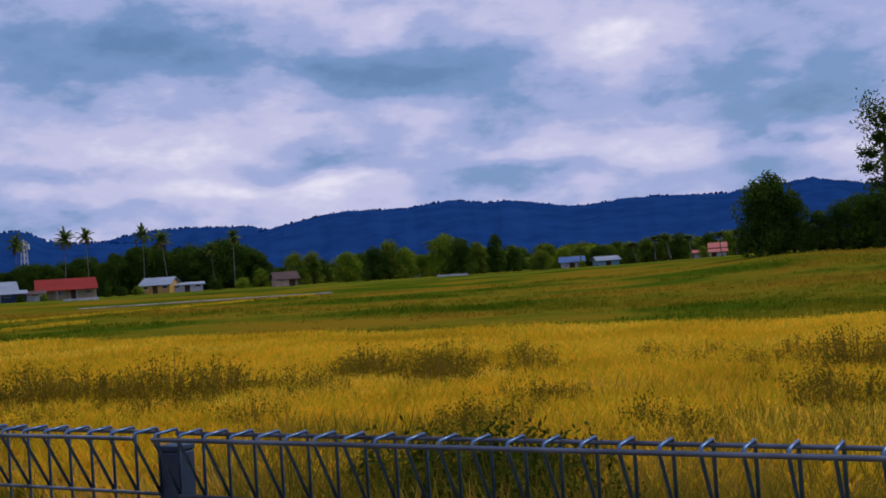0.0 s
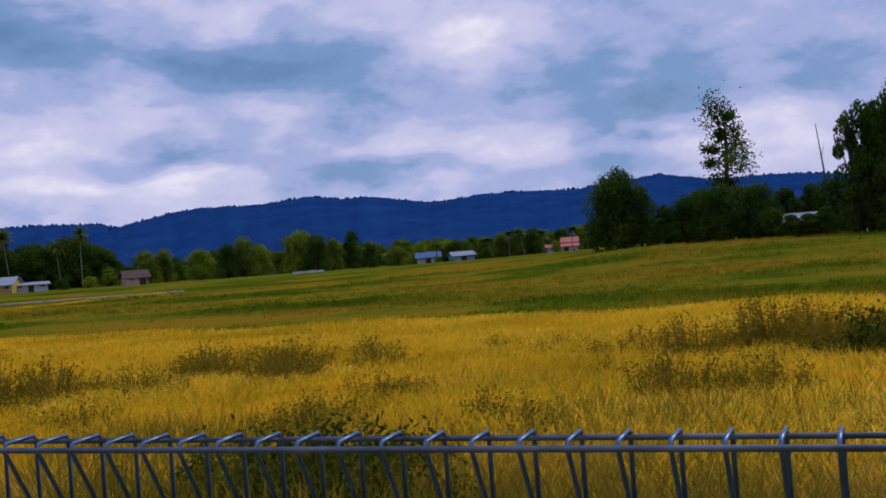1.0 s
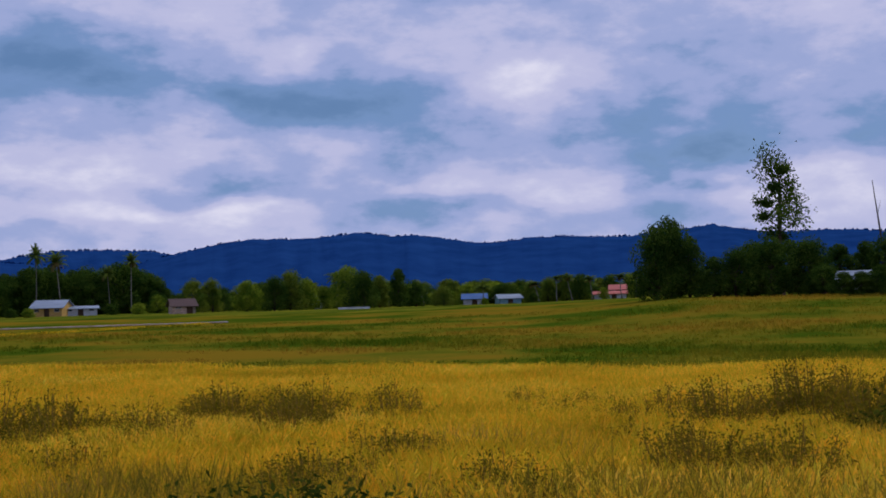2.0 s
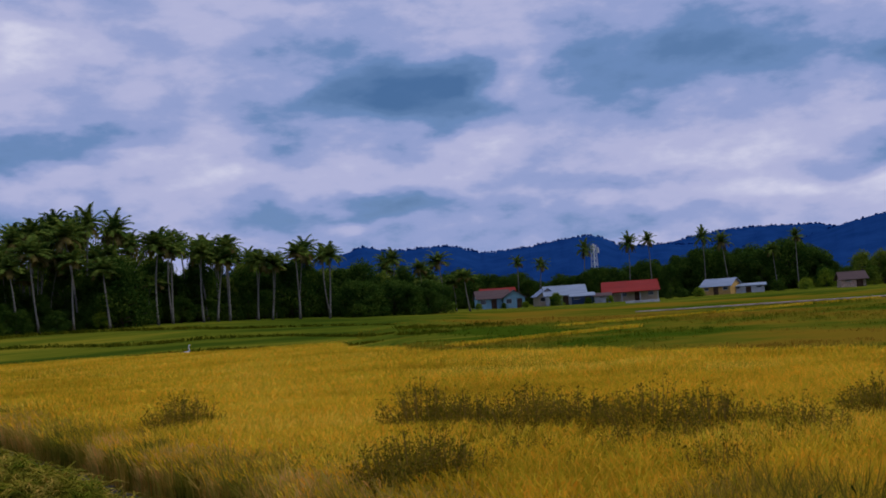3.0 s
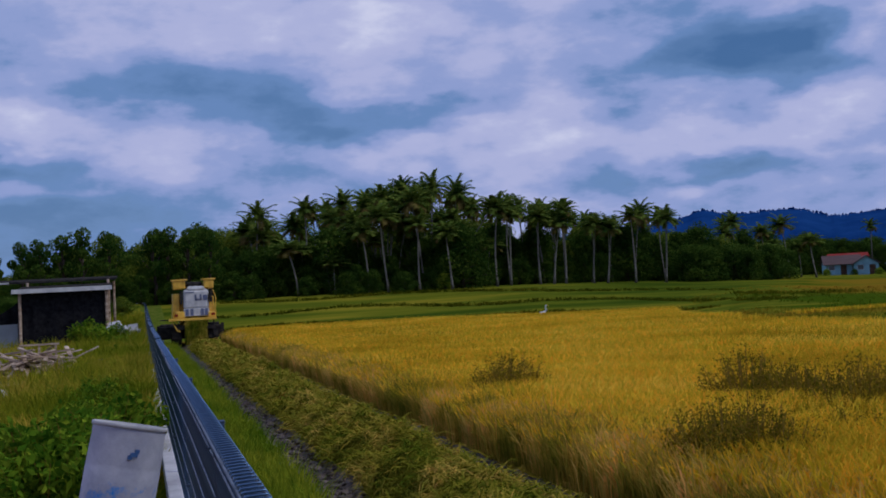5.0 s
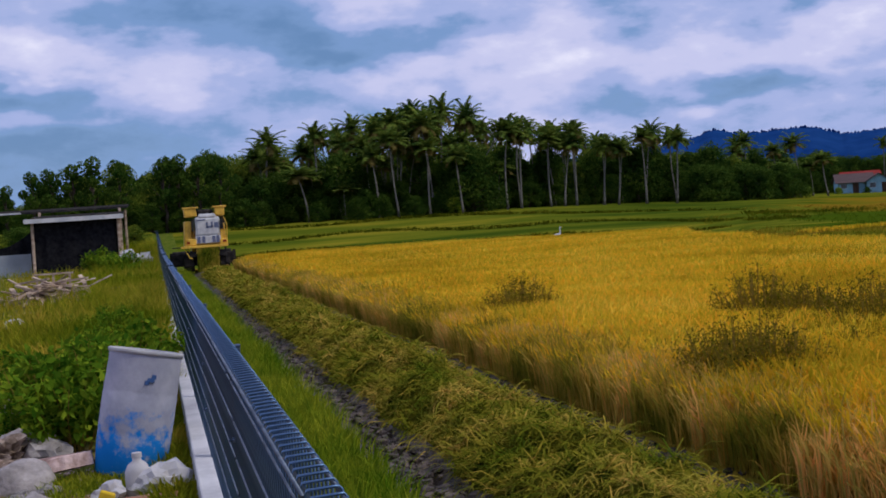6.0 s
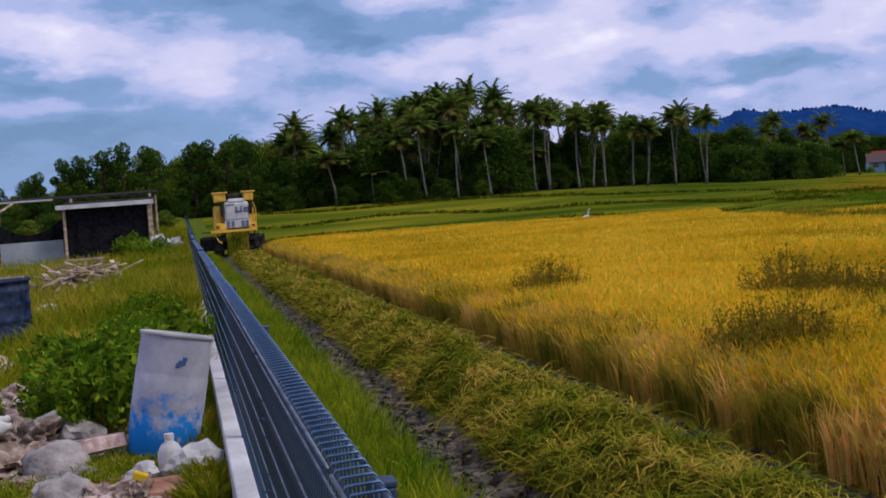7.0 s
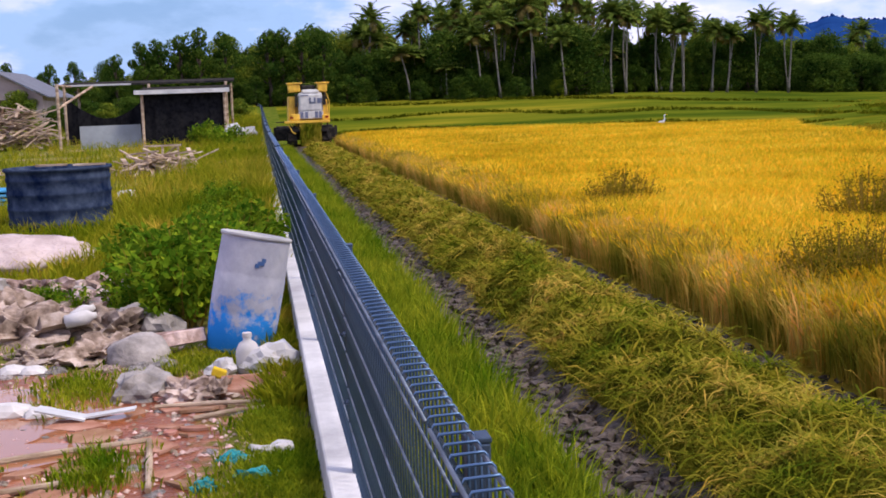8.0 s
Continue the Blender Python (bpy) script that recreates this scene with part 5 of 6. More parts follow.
house("long cream house with a bright red roof and porch", 42.0, 165, 7.6, 6, 2.3, 1.7, W_CREAM, R_RED, 2, 3, porch=1.2)
house("small cream annex beside the red-roofed house", 40.6, 160, 2.2, 2.4, 1.7, 0.4, W_WHITE, R_BROWN, 0, 1, False)
house("ochre house with a pale metal roof", 46.5, 172, 4.4, 5, 2.2, 1.2, W_YEL, R_GREY, -20, 2)
house("low metal-roofed annex of the ochre house", 47.8, 173, 4.6, 3.5, 1.9, 0.3, W_WHITE, R_GREY, 0, 2)
house("small house with a bright blue metal roof", 67.4, 210, 4.2, 5, 1.5, 0.8, W_WHITE, R_BLUE, 0, 2)
house("grey-roofed hut with a turquoise end wall", 69.1, 208, 4.0, 4, 1.4, 0.6, W_CYAN, R_GREY, 15, 2)
house("pink house with a salmon-red roof", 74.7, 228, 3.0, 5, 2.4, 0.8, W_PINK, R_PINK, 0, 2)
house("low front wing of the pink house", 74.3, 224, 6.2, 4, 1.4, 0.4, W_WHITE, R_PINK, 0, 3)
house("small white gabled hut among trees", 59.35, 215, 1.8, 3, 1.7, 1.2, W_WHITE, R_GREY, 0, 1, False, gable_front=True)
house("weathered brown hut among trees", 52.6, 185, 3.6, 4, 1.7, 1.0, M_TIMBER, R_BROWN, 10, 1)
house("white-roofed hut between the dark trees", 86.1, 97, 2.4, 3, 1.3, 0.6, W_WHITE, R_GREY, 0, 1, False, lift=0.3)
house("pale pink bungalow with a grey tiled roof", -11.3, 74, 5.2, 7, 2.3, 1.3, paint("pale_pink_wall", (0.62, 0.50, 0.47)), roofing("grey_roof_tiles", (0.22, 0.23, 0.28)), -14, 2, gable_front=True)


def white_kerb():
    for az, d, w in ((42.6, 155, 4.6), (61.2, 178, 5.0), (48.5, 100, 22.0)):
        b = polar(az, d, 0)
        ob = part("low_white_kerb" if w < 20 else "pale_field_path", Shape().box((0, 0, 0.12), (w, 0.6, 0.35 if w < 20 else 0.10), bevel=0.02), M_WHITEWALL if w < 20 else M_SAND, at=Matrix.Translation(b) @ Matrix.Rotation(radians(-az), 4, "Z"))
        tagged(ob, "low pale concrete edge before the village" if w < 20 else "pale dry earth path across the fallow field", "kerb" if w < 20 else "path", kind="structure")


white_kerb()
for i, (az, d, el) in enumerate([(34.3, 198, -0.05), (35.6, 198, -0.1), (36.7, 199, 0.0), (38.2, 197, 0.1), (38.3, 198, 0.35), (39.9, 199, -0.1), (41.0, 199, 0.0), (43.9, 200, 0.0), (45.4, 205, 0.1), (49.2, 210, 0.2), (50.5, 205, 0.0), (44.6, 205, 0.1), (67.9, 203, 0.0), (70.4, 203, 0.2), (73.2, 220, 0.1), (75.7, 215, 0.0)]):
    put_tree(i % 3, az, d, el, 1.5, "shrubs before the houses", "dark shrub standing before the village houses", M_LEAF if i % 2 else M_LEAF_BRIGHT, "shrub")


def tower():
    b = polar(40.35, 450, 0)
    h = 1.7 + 450 * math.tan(radians(2.62)) - b.z
    t = thing("telecom_mast", "pale lattice telecom mast rising behind the trees", "mast", at=Matrix.Translation(b))
    legs = [(-1, -1), (1, -1), (1, 1), (-1, 1)]
    for x, y in legs:
        part("leg", Shape().tube([(x * 1.1, y * 1.1, 0), (x * 0.7, y * 0.7, h)], 0.16, 5), M_SHEET, t)
    for i in range(10):
        u0, u1 = i / 10, (i + 1) / 10
        q = Shape()
        for k in range(4):
            (x0, y0), (x1, y1) = legs[k], legs[(k + 1) % 4]
            a, c = 1.1 - 0.4 * u0, 1.1 - 0.4 * u1
            q.tube([(x0 * a, y0 * a, h * u0), (x1 * c, y1 * c, h * u1)], 0.08, 4)
        part("brace", q, M_SHEET, t)
    for k, z in ((0, 0.97), (2, 0.95), (1, 0.9)):
        part("antenna", Shape().box((legs[k][0] * 1.2, legs[k][1] * 1.2, h * z), (0.7, 0.5, 2.2), bevel=0.05), M_SHEET, t)


tower()


# ---------- harvester ----------
def harvester():
    h = thing("combine_harvester", "yellow rice combine harvester seen from behind, dropping straw", "harvester", at=Matrix.Translation((2.55, 58.4, -0.4)))
    # origin: middle of the rear, on the ground; forward is +y
    for sx in (-1, 1):
        t = Shape()
        prof = [(0.15, 0.05), (0.0, 0.35), (0.2, 0.72), (2.6, 0.72), (2.95, 0.4), (2.6, 0.05)]
        w = 0.5
        vs = [(sx * 0.95 - w / 2, y, z) for y, z in prof] + [(sx * 0.95 + w / 2, y, z) for y, z in prof]
        n = len(prof)
        t.add(vs, [tuple(range(n)), tuple(range(2 * n - 1, n - 1, -1))] + [(i, n + i, n + (i + 1) % n, (i + 1) % n) for i in range(n)])
        for k in range(9):
            t.box((sx * 0.95, 0.25 + 0.28 * k, 0.735), (0.52, 0.07, 0.05))
            t.box((sx * 0.95, 0.25 + 0.28 * k, 0.035), (0.52, 0.07, 0.05))
        part("track", t, M_RUBBER, h, "muddy black rubber crawler track")
    part("chassis", Shape().box((0, 1.4, 0.95), (2.1, 2.9, 0.3), bevel=0.03), M_DARK, h)
    s = Shape()
    s.box((-0.92, 1.4, 2.05), (0.36, 2.4, 1.45), Matrix.Rotation(0.05, 4, "Y"), bevel=0.06)
    s.box((0.92, 1.4, 1.95), (0.34, 2.4, 1.25), Matrix.Rotation(-0.06, 4, "Y"), bevel=0.06)
    s.box((-0.75, 0.2, 1.62), (0.5, 0.5, 0.36), bevel=0.04).box((0.92, 0.15, 1.58), (0.4, 0.4, 0.30), bevel=0.04)
    s.box((0, 1.6, 1.75), (1.5, 2.4, 1.3), bevel=0.06)
    part("body", s, M_YELLOW, h)
    part("rear_ledge", Shape().box((-0.1, 0.05, 1.36), (2.5, 0.5, 0.14), bevel=0.02), M_YELLOW, h)
    part("grain_tank", Shape().box((-0.74, 0.5, 3.24), (0.66, 1.0, 0.50), Matrix.Rotation(-0.08, 4, "Y"), bevel=0.05).box((-0.72, 0.5, 3.48), (0.85, 1.1, 0.08), bevel=0.02), M_YELLOW, h)
    part("tank_lid", Shape().box((0.82, 0.5, 3.22), (0.52, 1.0, 0.46), Matrix.Rotation(0.08, 4, "Y"), bevel=0.05).box((0.82, 0.5, 3.48), (0.74, 1.1, 0.08), bevel=0.02), M_YELLOW, h)
    part("engine_screen", Shape().box((0.05, 0.55, 3.12), (0.85, 0.7, 0.5), bevel=0.1), M_DARK, h, "black engine intake screen")
    p = part("rear_hood", Shape().box((0.12, 0.22, 2.42), (1.36, 0.5, 1.1), bevel=0.16).box((0.14, 0.2, 2.98), (1.0, 0.45, 0.3), bevel=0.13), M_SHEET, h, "white rear hood")
    part("emblem", Shape().box((0.10, -0.035, 2.52), (0.10, 0.02, 0.30)).box((0.36, -0.035, 2.52), (0.10, 0.02, 0.30)).box((0.23, -0.035, 2.40), (0.36, 0.02, 0.10)), M_LOGO, p, "blue-grey printed emblem")
    part("print", Shape().box((0.60, -0.035, 2.50), (0.22, 0.02, 0.28)), M_LOGO, p)
    part("print", Shape().box((-0.2, -0.035, 2.80), (0.45, 0.02, 0.06)), M_LOGO, p)
    q = part("lower_guard", Shape().box((0.12, 0.12, 1.72), (1.35, 0.3, 0.40), bevel=0.03), M_SHEET, h)
    for x in (-0.38, -0.12, 0.42, 0.64):
        part("bar", Shape().box((x, -0.04, 1.73), (0.16, 0.03, 0.36)), M_LOGO, q)
    # solid dark boxes imitate shade in the gaps beside the hood
    part("gap_shade", Shape().box((-0.66, 0.1, 2.55), (0.12, 0.3, 0.7), bevel=0.02).box((0.88, 0.02, 2.5), (0.16, 0.2, 0.5), bevel=0.02), M_DARK, h, "dark box imitating the shaded gap beside the hood")
    part("hand_rail", Shape().tube([(1.12, 0.1, 1.45), (1.16, 0.1, 2.5), (1.02, 0.1, 2.9)], 0.025, 6), M_YELLOW, h)
    part("rear_lamp", Shape().box((-0.95, -0.04, 1.6), (0.18, 0.06, 0.12), bevel=0.01), R_RED, h)
    part("rear_lamp", Shape().box((0.98, -0.04, 1.6), (0.18, 0.06, 0.12), bevel=0.01), R_RED, h)
    part("ladder", Shape().tube([(-1.2, 0, 1.3), (-0.9, -0.15, 0.75)], 0.03, 6).tube([(-1.0, 0.2, 1.3), (-0.8, -0.05, 0.7)], 0.03, 6), M_YELLOW, h)
    part("side_arm", Shape().tube([(1.0, 0.1, 1.35), (1.02, 0.0, 0.5)], 0.04, 6).box((1.05, 0.0, 0.62), (0.14, 0.1, 0.4), bevel=0.01), M_DARK, h)
    hd = Shape().box((-0.1, 3.3, 0.62), (3.5, 0.9, 0.7), bevel=0.05)
    for x in (-1.85, 1.65):
        hd.add([(x - 0.08, 2.9, 0.15), (x + 0.08, 2.9, 0.15), (x + 0.08, 4.3, 0.1), (x - 0.08, 4.3, 0.1), (x - 0.08, 2.9, 1.05), (x + 0.08, 2.9, 1.05), (x + 0.08, 4.3, 0.4), (x - 0.08, 4.3, 0.4)],
               [(0, 3, 2, 1), (4, 5, 6, 7), (0, 1, 5, 4), (1, 2, 6, 5), (2, 3, 7, 6), (3, 0, 4, 7)])
    part("cutter_header", hd, M_DARK, h, "wide dark cutting header ahead of the tracks")
    part("reel", Shape().tube([(-1.75, 4.0, 1.0), (1.55, 4.0, 1.0)], 0.10, 8).tube([(-1.75, 4.1, 1.32), (1.55, 4.1, 1.32)], 0.03, 6).tube([(-1.75, 3.7, 0.8), (1.55, 3.7, 0.8)], 0.03, 6), M_DARK, h)
    # curtain of falling straw
    g = np.random.default_rng(131)
    k = 2600
    c = np.stack([g.uniform(-0.52, 0.62, k), g.uniform(-0.35, 0.25, k), g.uniform(0.10, 1.32, k)], 1)
    d = np.stack([g.normal(0, 0.05, k), g.normal(0, 0.05, k), -g.uniform(0.12, 0.32, k)], 1)
    s = np.stack([g.uniform(0.012, 0.022, k), 0 * g.random(k), 0 * g.random(k)], 1)
    v = np.stack([c - s, c + s, c + d], 1).reshape(-1, 3)
    tagged(part("falling_straw", np_mesh("falling_straw", v, np.arange(k * 3).reshape(-1, 3)), M_STRAW, h, "brown-green straw falling from the outlet"), kind="stuff")
    part("outlet", Shape().box((0.05, 0.45, 0.85), (1.3, 0.5, 1.0), bevel=0.03), M_DARK, h)
    return h


HARVESTER = harvester()


def egret():
    e = thing("egret", "white egret standing at the edge of the rice", "bird", at=Matrix.Translation((20.6, 58.6, -0.4)))
    b = Shape()
    b.tube([(-0.30, 0, 0.50), (-0.18, 0, 0.56), (0.0, 0, 0.60), (0.14, 0, 0.64), (0.20, 0, 0.70)], [0.02, 0.08, 0.11, 0.09, 0.05], 10)
    part("body", b, M_SHEET, e, smooth=True)
    part("neck", Shape().tube([(0.18, 0, 0.68), (0.24, 0, 0.80), (0.19, 0, 0.92), (0.22, 0, 1.02), (0.29, 0, 1.04)], [0.05, 0.035, 0.03, 0.035, 0.03], 8), M_SHEET, e, smooth=True)
    part("beak", Shape().tube([(0.30, 0, 1.04), (0.42, 0, 1.02)], [0.018, 0.003], 6), M_YCAP, e)
    for y in (-0.04, 0.04):
        part("leg", Shape().tube([(0, y, 0), (0.02, y, 0.28), (0, y, 0.55)], 0.012, 5), M_DARK, e)
    return e


EGRET = egret()


def unseen_wall():
    """Plain unseen wall closing the place behind the camera, added to darken fence reflections."""
    s = Shape().box((-6.5, -7.0, 2.2), (0.2, 20, 4.6)).box((-0.5, -13.0, 2.2), (11.8, 0.2, 4.6))
    tagged(part("wall_unseen", s, paint("ochre_plaster", (0.42, 0.36, 0.28))), "unseen plain ochre plaster wall, added to darken the fence's reflections", "wall", kind="structure")


unseen_wall()


# ---------- yard: shed, timber, tank ----------
def shed():
    gz = land(-3.1, 46) - 0.05
    s = thing("open_shed", "open timber shed with black netting and a white-edged sheet roof", "shed", at=Matrix.Translation((0, 46, gz)))
    top = 2.58 - gz
    part("roof", Shape().add([(-4.9, -0.6, top), (-1.25, -0.6, top), (-1.25, 3.2, top + 0.25), (-4.9, 3.2, top + 0.25), (-4.9, -0.6, top + 0.05), (-1.25, -0.6, top + 0.05), (-1.25, 3.2, top + 0.3), (-4.9, 3.2, top + 0.3)],
                             [(0, 3, 2, 1), (4, 5, 6, 7), (0, 1, 5, 4), (1, 2, 6, 5), (2, 3, 7, 6), (3, 0, 4, 7)]), M_DARK, s)
    part("fascia", Shape().box((-3.08, -0.63, top + 0.03), (3.75, 0.05, 0.17)), M_SHEET, s, "white fascia board")
    part("main_roof", Shape().add([(-8.5, 3.0, top + 0.42), (-1.1, 3.0, top + 0.42), (-1.1, 7.2, top + 0.62), (-8.5, 7.2, top + 0.62), (-8.5, 3.0, top + 0.5), (-1.1, 3.0, top + 0.5), (-1.1, 7.2, top + 0.7), (-8.5, 7.2, top + 0.7)],
                                  [(0, 3, 2, 1), (4, 5, 6, 7), (0, 1, 5, 4), (1, 2, 6, 5), (2, 3, 7, 6), (3, 0, 4, 7)]), M_DARK, s)
    part("roof_edge", Shape().box((-6.7, 2.97, top + 0.46), (2.6, 0.05, 0.07)), M_SHEET, s)
    for x, y in ((-1.45, -0.4), (-4.7, -0.4), (-1.45, 3.0), (-4.7, 3.0), (-8.2, 3.0), (-8.2, 7.0), (-1.3, 7.0), (-7.9, -0.6)):
        part("post", Shape().tube([(x, y, 0), (x + 0.02, y, top + (0.45 if y > 2 or x < -7.5 else 0))], 0.06, 7), M_TIMBER, s)
    part("brace", Shape().tube([(-7.9, -0.6, top - 0.5), (-7.0, 2.8, top + 0.4)], 0.05, 6), M_TIMBER, s)
    part("beam", Shape().tube([(-7.9, -0.6, top + 0.42), (-7.9, 3.0, top + 0.42)], 0.05, 6), M_TIMBER, s)
    for pts in (((-4.65, -0.3), (-1.6, -0.3)), ((-4.65, -0.3), (-4.65, 3.0)), ((-8.2, 3.1), (-4.7, 3.1)), ((-4.7, 3.1), (-1.4, 3.1))):
        (x0, y0), (x1, y1) = pts
        n = Shape()
        k = 14
        v = []
        for i in range(k + 1):
            u = i / k
            w = 0.06 * math.sin(i * 1.9)
            x, y = x0 + (x1 - x0) * u, y0 + (y1 - y0) * u
            tz = top - 0.02 - (0.95 * math.sin(u * 3.1416) if x1 == -4.7 and y1 > 3 else 0)
            v += [(x, y + w, 0.1), (x, y + w * 0.4, tz), (x, y + w + 0.03, 0.1), (x, y + w * 0.4 + 0.03, tz)]
        n.add(v, [f for i in range(k) for f in ((4 * i, 4 * i + 4, 4 * i + 5, 4 * i + 1), (4 * i + 2, 4 * i + 3, 4 * i + 7, 4 * i + 6), (4 * i + 1, 4 * i + 5, 4 * i + 7, 4 * i + 3), (4 * i, 4 * i + 2, 4 * i + 6, 4 * i + 4))])
        part("net", n, M_NET, s, "sagging black shade netting")
    part("sheet_wall", Shape().box((-6.05, 0.2, 0.48), (2.4, 0.05, 0.95)), paint("pale_grey_sheet", (0.42, 0.46, 0.50)), s, "pale grey sheet-metal panel")


shed()


def timber(label, cx, cy, spread, n, ln, top, seed, name="timber_pile"):
    g = random.Random(seed)
    base = land(cx, cy)
    t = thing(name, label, "wood pile", "timber piles", Matrix.Translation((cx, cy, base)))
    for i in range(n):
        u = i / n
        a = g.uniform(0, 3.1416)
        l = ln * g.uniform(0.5, 1.1)
        z = 0.04 + top * u * g.uniform(0.5, 1)
        c = Vector((g.uniform(-1, 1) * spread * (1 - 0.6 * u), g.uniform(-1, 1) * spread * 0.5 * (1 - 0.6 * u), z))
        d = Vector((math.cos(a), math.sin(a), g.uniform(-0.25, 0.45) * (top > 0.3 and z > 0.1))).normalized()
        low = c.z - abs(d.z) * l / 2
        if low < 0.03:
            c.z += 0.03 - low
        m = d.to_track_quat("X", "Z").to_matrix().to_4x4()
        part("plank", Shape().box((0, 0, 0), (l, g.uniform(0.06, 0.14), g.uniform(0.025, 0.06)), bevel=0.006), M_TIMBER, t, at=Matrix.Translation(c) @ m)


timber("heap of weathered broken planks in the grass", -3.0, 30.6, 1.25, 56, 1.6, 0.75, 3)
timber("tall tangled heap of old timber and poles", -10.2, 47.5, 1.8, 120, 2.2, 1.7, 4)
timber("scattered long boards lying on the ground", -6.2, 33.5, 2.6, 16, 3.4, 0.12, 5, "loose_boards")


def trestle():
    b = land(-2.95, 33)
    t = thing("wooden_trestle", "small wooden trestle frame standing in the grass", "trestle", at=Matrix.Translation((-3.0, 33, b)))
    for x in (-0.45, 0.0, 0.45):
        part("leg", Shape().box((x, 0, 0.35), (0.06, 0.06, 0.7)), M_TIMBER, t)
    part("rail", Shape().box((0, 0, 0.72), (1.1, 0.08, 0.05)), M_TIMBER, t)
    part("brace", Shape().tube([(-0.45, 0.04, 0.1), (0.4, 0.04, 0.68)], 0.025, 5), M_TIMBER, t)


trestle()


def tank():
    t = thing("water_tank", "scuffed dark blue ribbed plastic water tank, cut open", "tank", at=Matrix.Translation((-3.45, 17.9, land(-3.45, 17.9) - 0.02)))
    pr = [(0.80, 0)]
    for z in (0.18, 0.42, 0.66, 0.88):
        pr += [(0.80, z - 0.04), (0.812, z - 0.02), (0.812, z + 0.02), (0.80, z + 0.04)]
    pr += [(0.80, 1.0), (0.84, 1.02), (0.84, 1.06), (0.77, 1.06), (0.76, 0.1), (0.02, 0.08)]
    part("shell", Shape().lathe(pr, 36), M_TANK, t, smooth=True)
    for a in (0.3, 1.9):
        part("scrap", Shape().box((math.cos(a) * 0.5, math.sin(a) * 0.4, 1.07), (0.5, 0.1, 0.03)), M_TIMBER, t)


tank()


def barrel():
    m = Matrix.Translation((-0.505, 7.80, -0.01)) @ Matrix.Rotation(radians(12), 4, "Y") @ Matrix.Rotation(radians(-4), 4, "X")
    b = thing("plastic_barrel", "pale plastic drum stained blue at its foot, leaning by the wall", "barrel", at=m)
    pr = [(0.01, 0.03), (0.20, 0.03), (0.235, 0.0), (0.25, 0.02), (0.266, 0.20), (0.270, 0.30), (0.268, 0.31), (0.271, 0.33), (0.272, 0.60), (0.269, 0.61), (0.271, 0.63), (0.264, 0.84), (0.266, 0.88), (0.266, 0.905), (0.25, 0.905), (0.245, 0.6), (0.24, 0.1), (0.01, 0.06)]
    part("drum", Shape().lathe(pr, 40), M_BARREL, b, smooth=True)
    part("rim", Shape().lathe([(0.262, 0.895), (0.275, 0.90), (0.278, 0.925), (0.262, 0.93), (0.255, 0.915)], 40), M_WHITEWALL, b, "chipped white rim", smooth=True)
    for z, a, w in ((0.72, -1.35, 0.05), (0.70, -1.45, 0.03), (0.745, -1.28, 0.03)):
        part("paint_mark", Shape().box((0.272 * math.cos(a), 0.272 * math.sin(a), z), (w, 0.012, 0.03), Matrix.Rotation(a + 1.57, 4, "Z")), R_BLUE, b)


barrel()


def lump(seed, sx, sy, sz, rough=0.25, flat=0.0, sub=3):
    bm = bmesh.new()
    bmesh.ops.create_icosphere(bm, subdivisions=sub, radius=1.0)
    for v in bm.verts:
        p = v.co.normalized()
        k = 1 - (rough * 0.9 * abs(noise.noise(p * 2.6 + Vector((seed, seed, 0)))) + rough * 0.6 * abs(noise.noise(p * 5.5 + Vector((0, seed, 3)))) if rough > 0.3 else 0)
        k += rough * noise.noise(p * 1.6 + Vector((seed * 3.1, 0, 0))) + rough * 0.5 * noise.noise(p * 4.2 + Vector((0, seed, 0))) + rough * 0.25 * noise.noise(p * 9 + Vector((0, 0, seed)))
        z = p.z * k
        z = max(z, -0.35)
        v.co = Vector((p.x * k * sx, p.y * k * sy, (z + 0.35) * sz / 1.35))
    me = bpy.data.meshes.new("lump")
    bm.to_mesh(me)
    bm.free()
    me.polygons.foreach_set("use_smooth", [sub > 2 and rough < 0.3] * len(me.polygons))
    return me


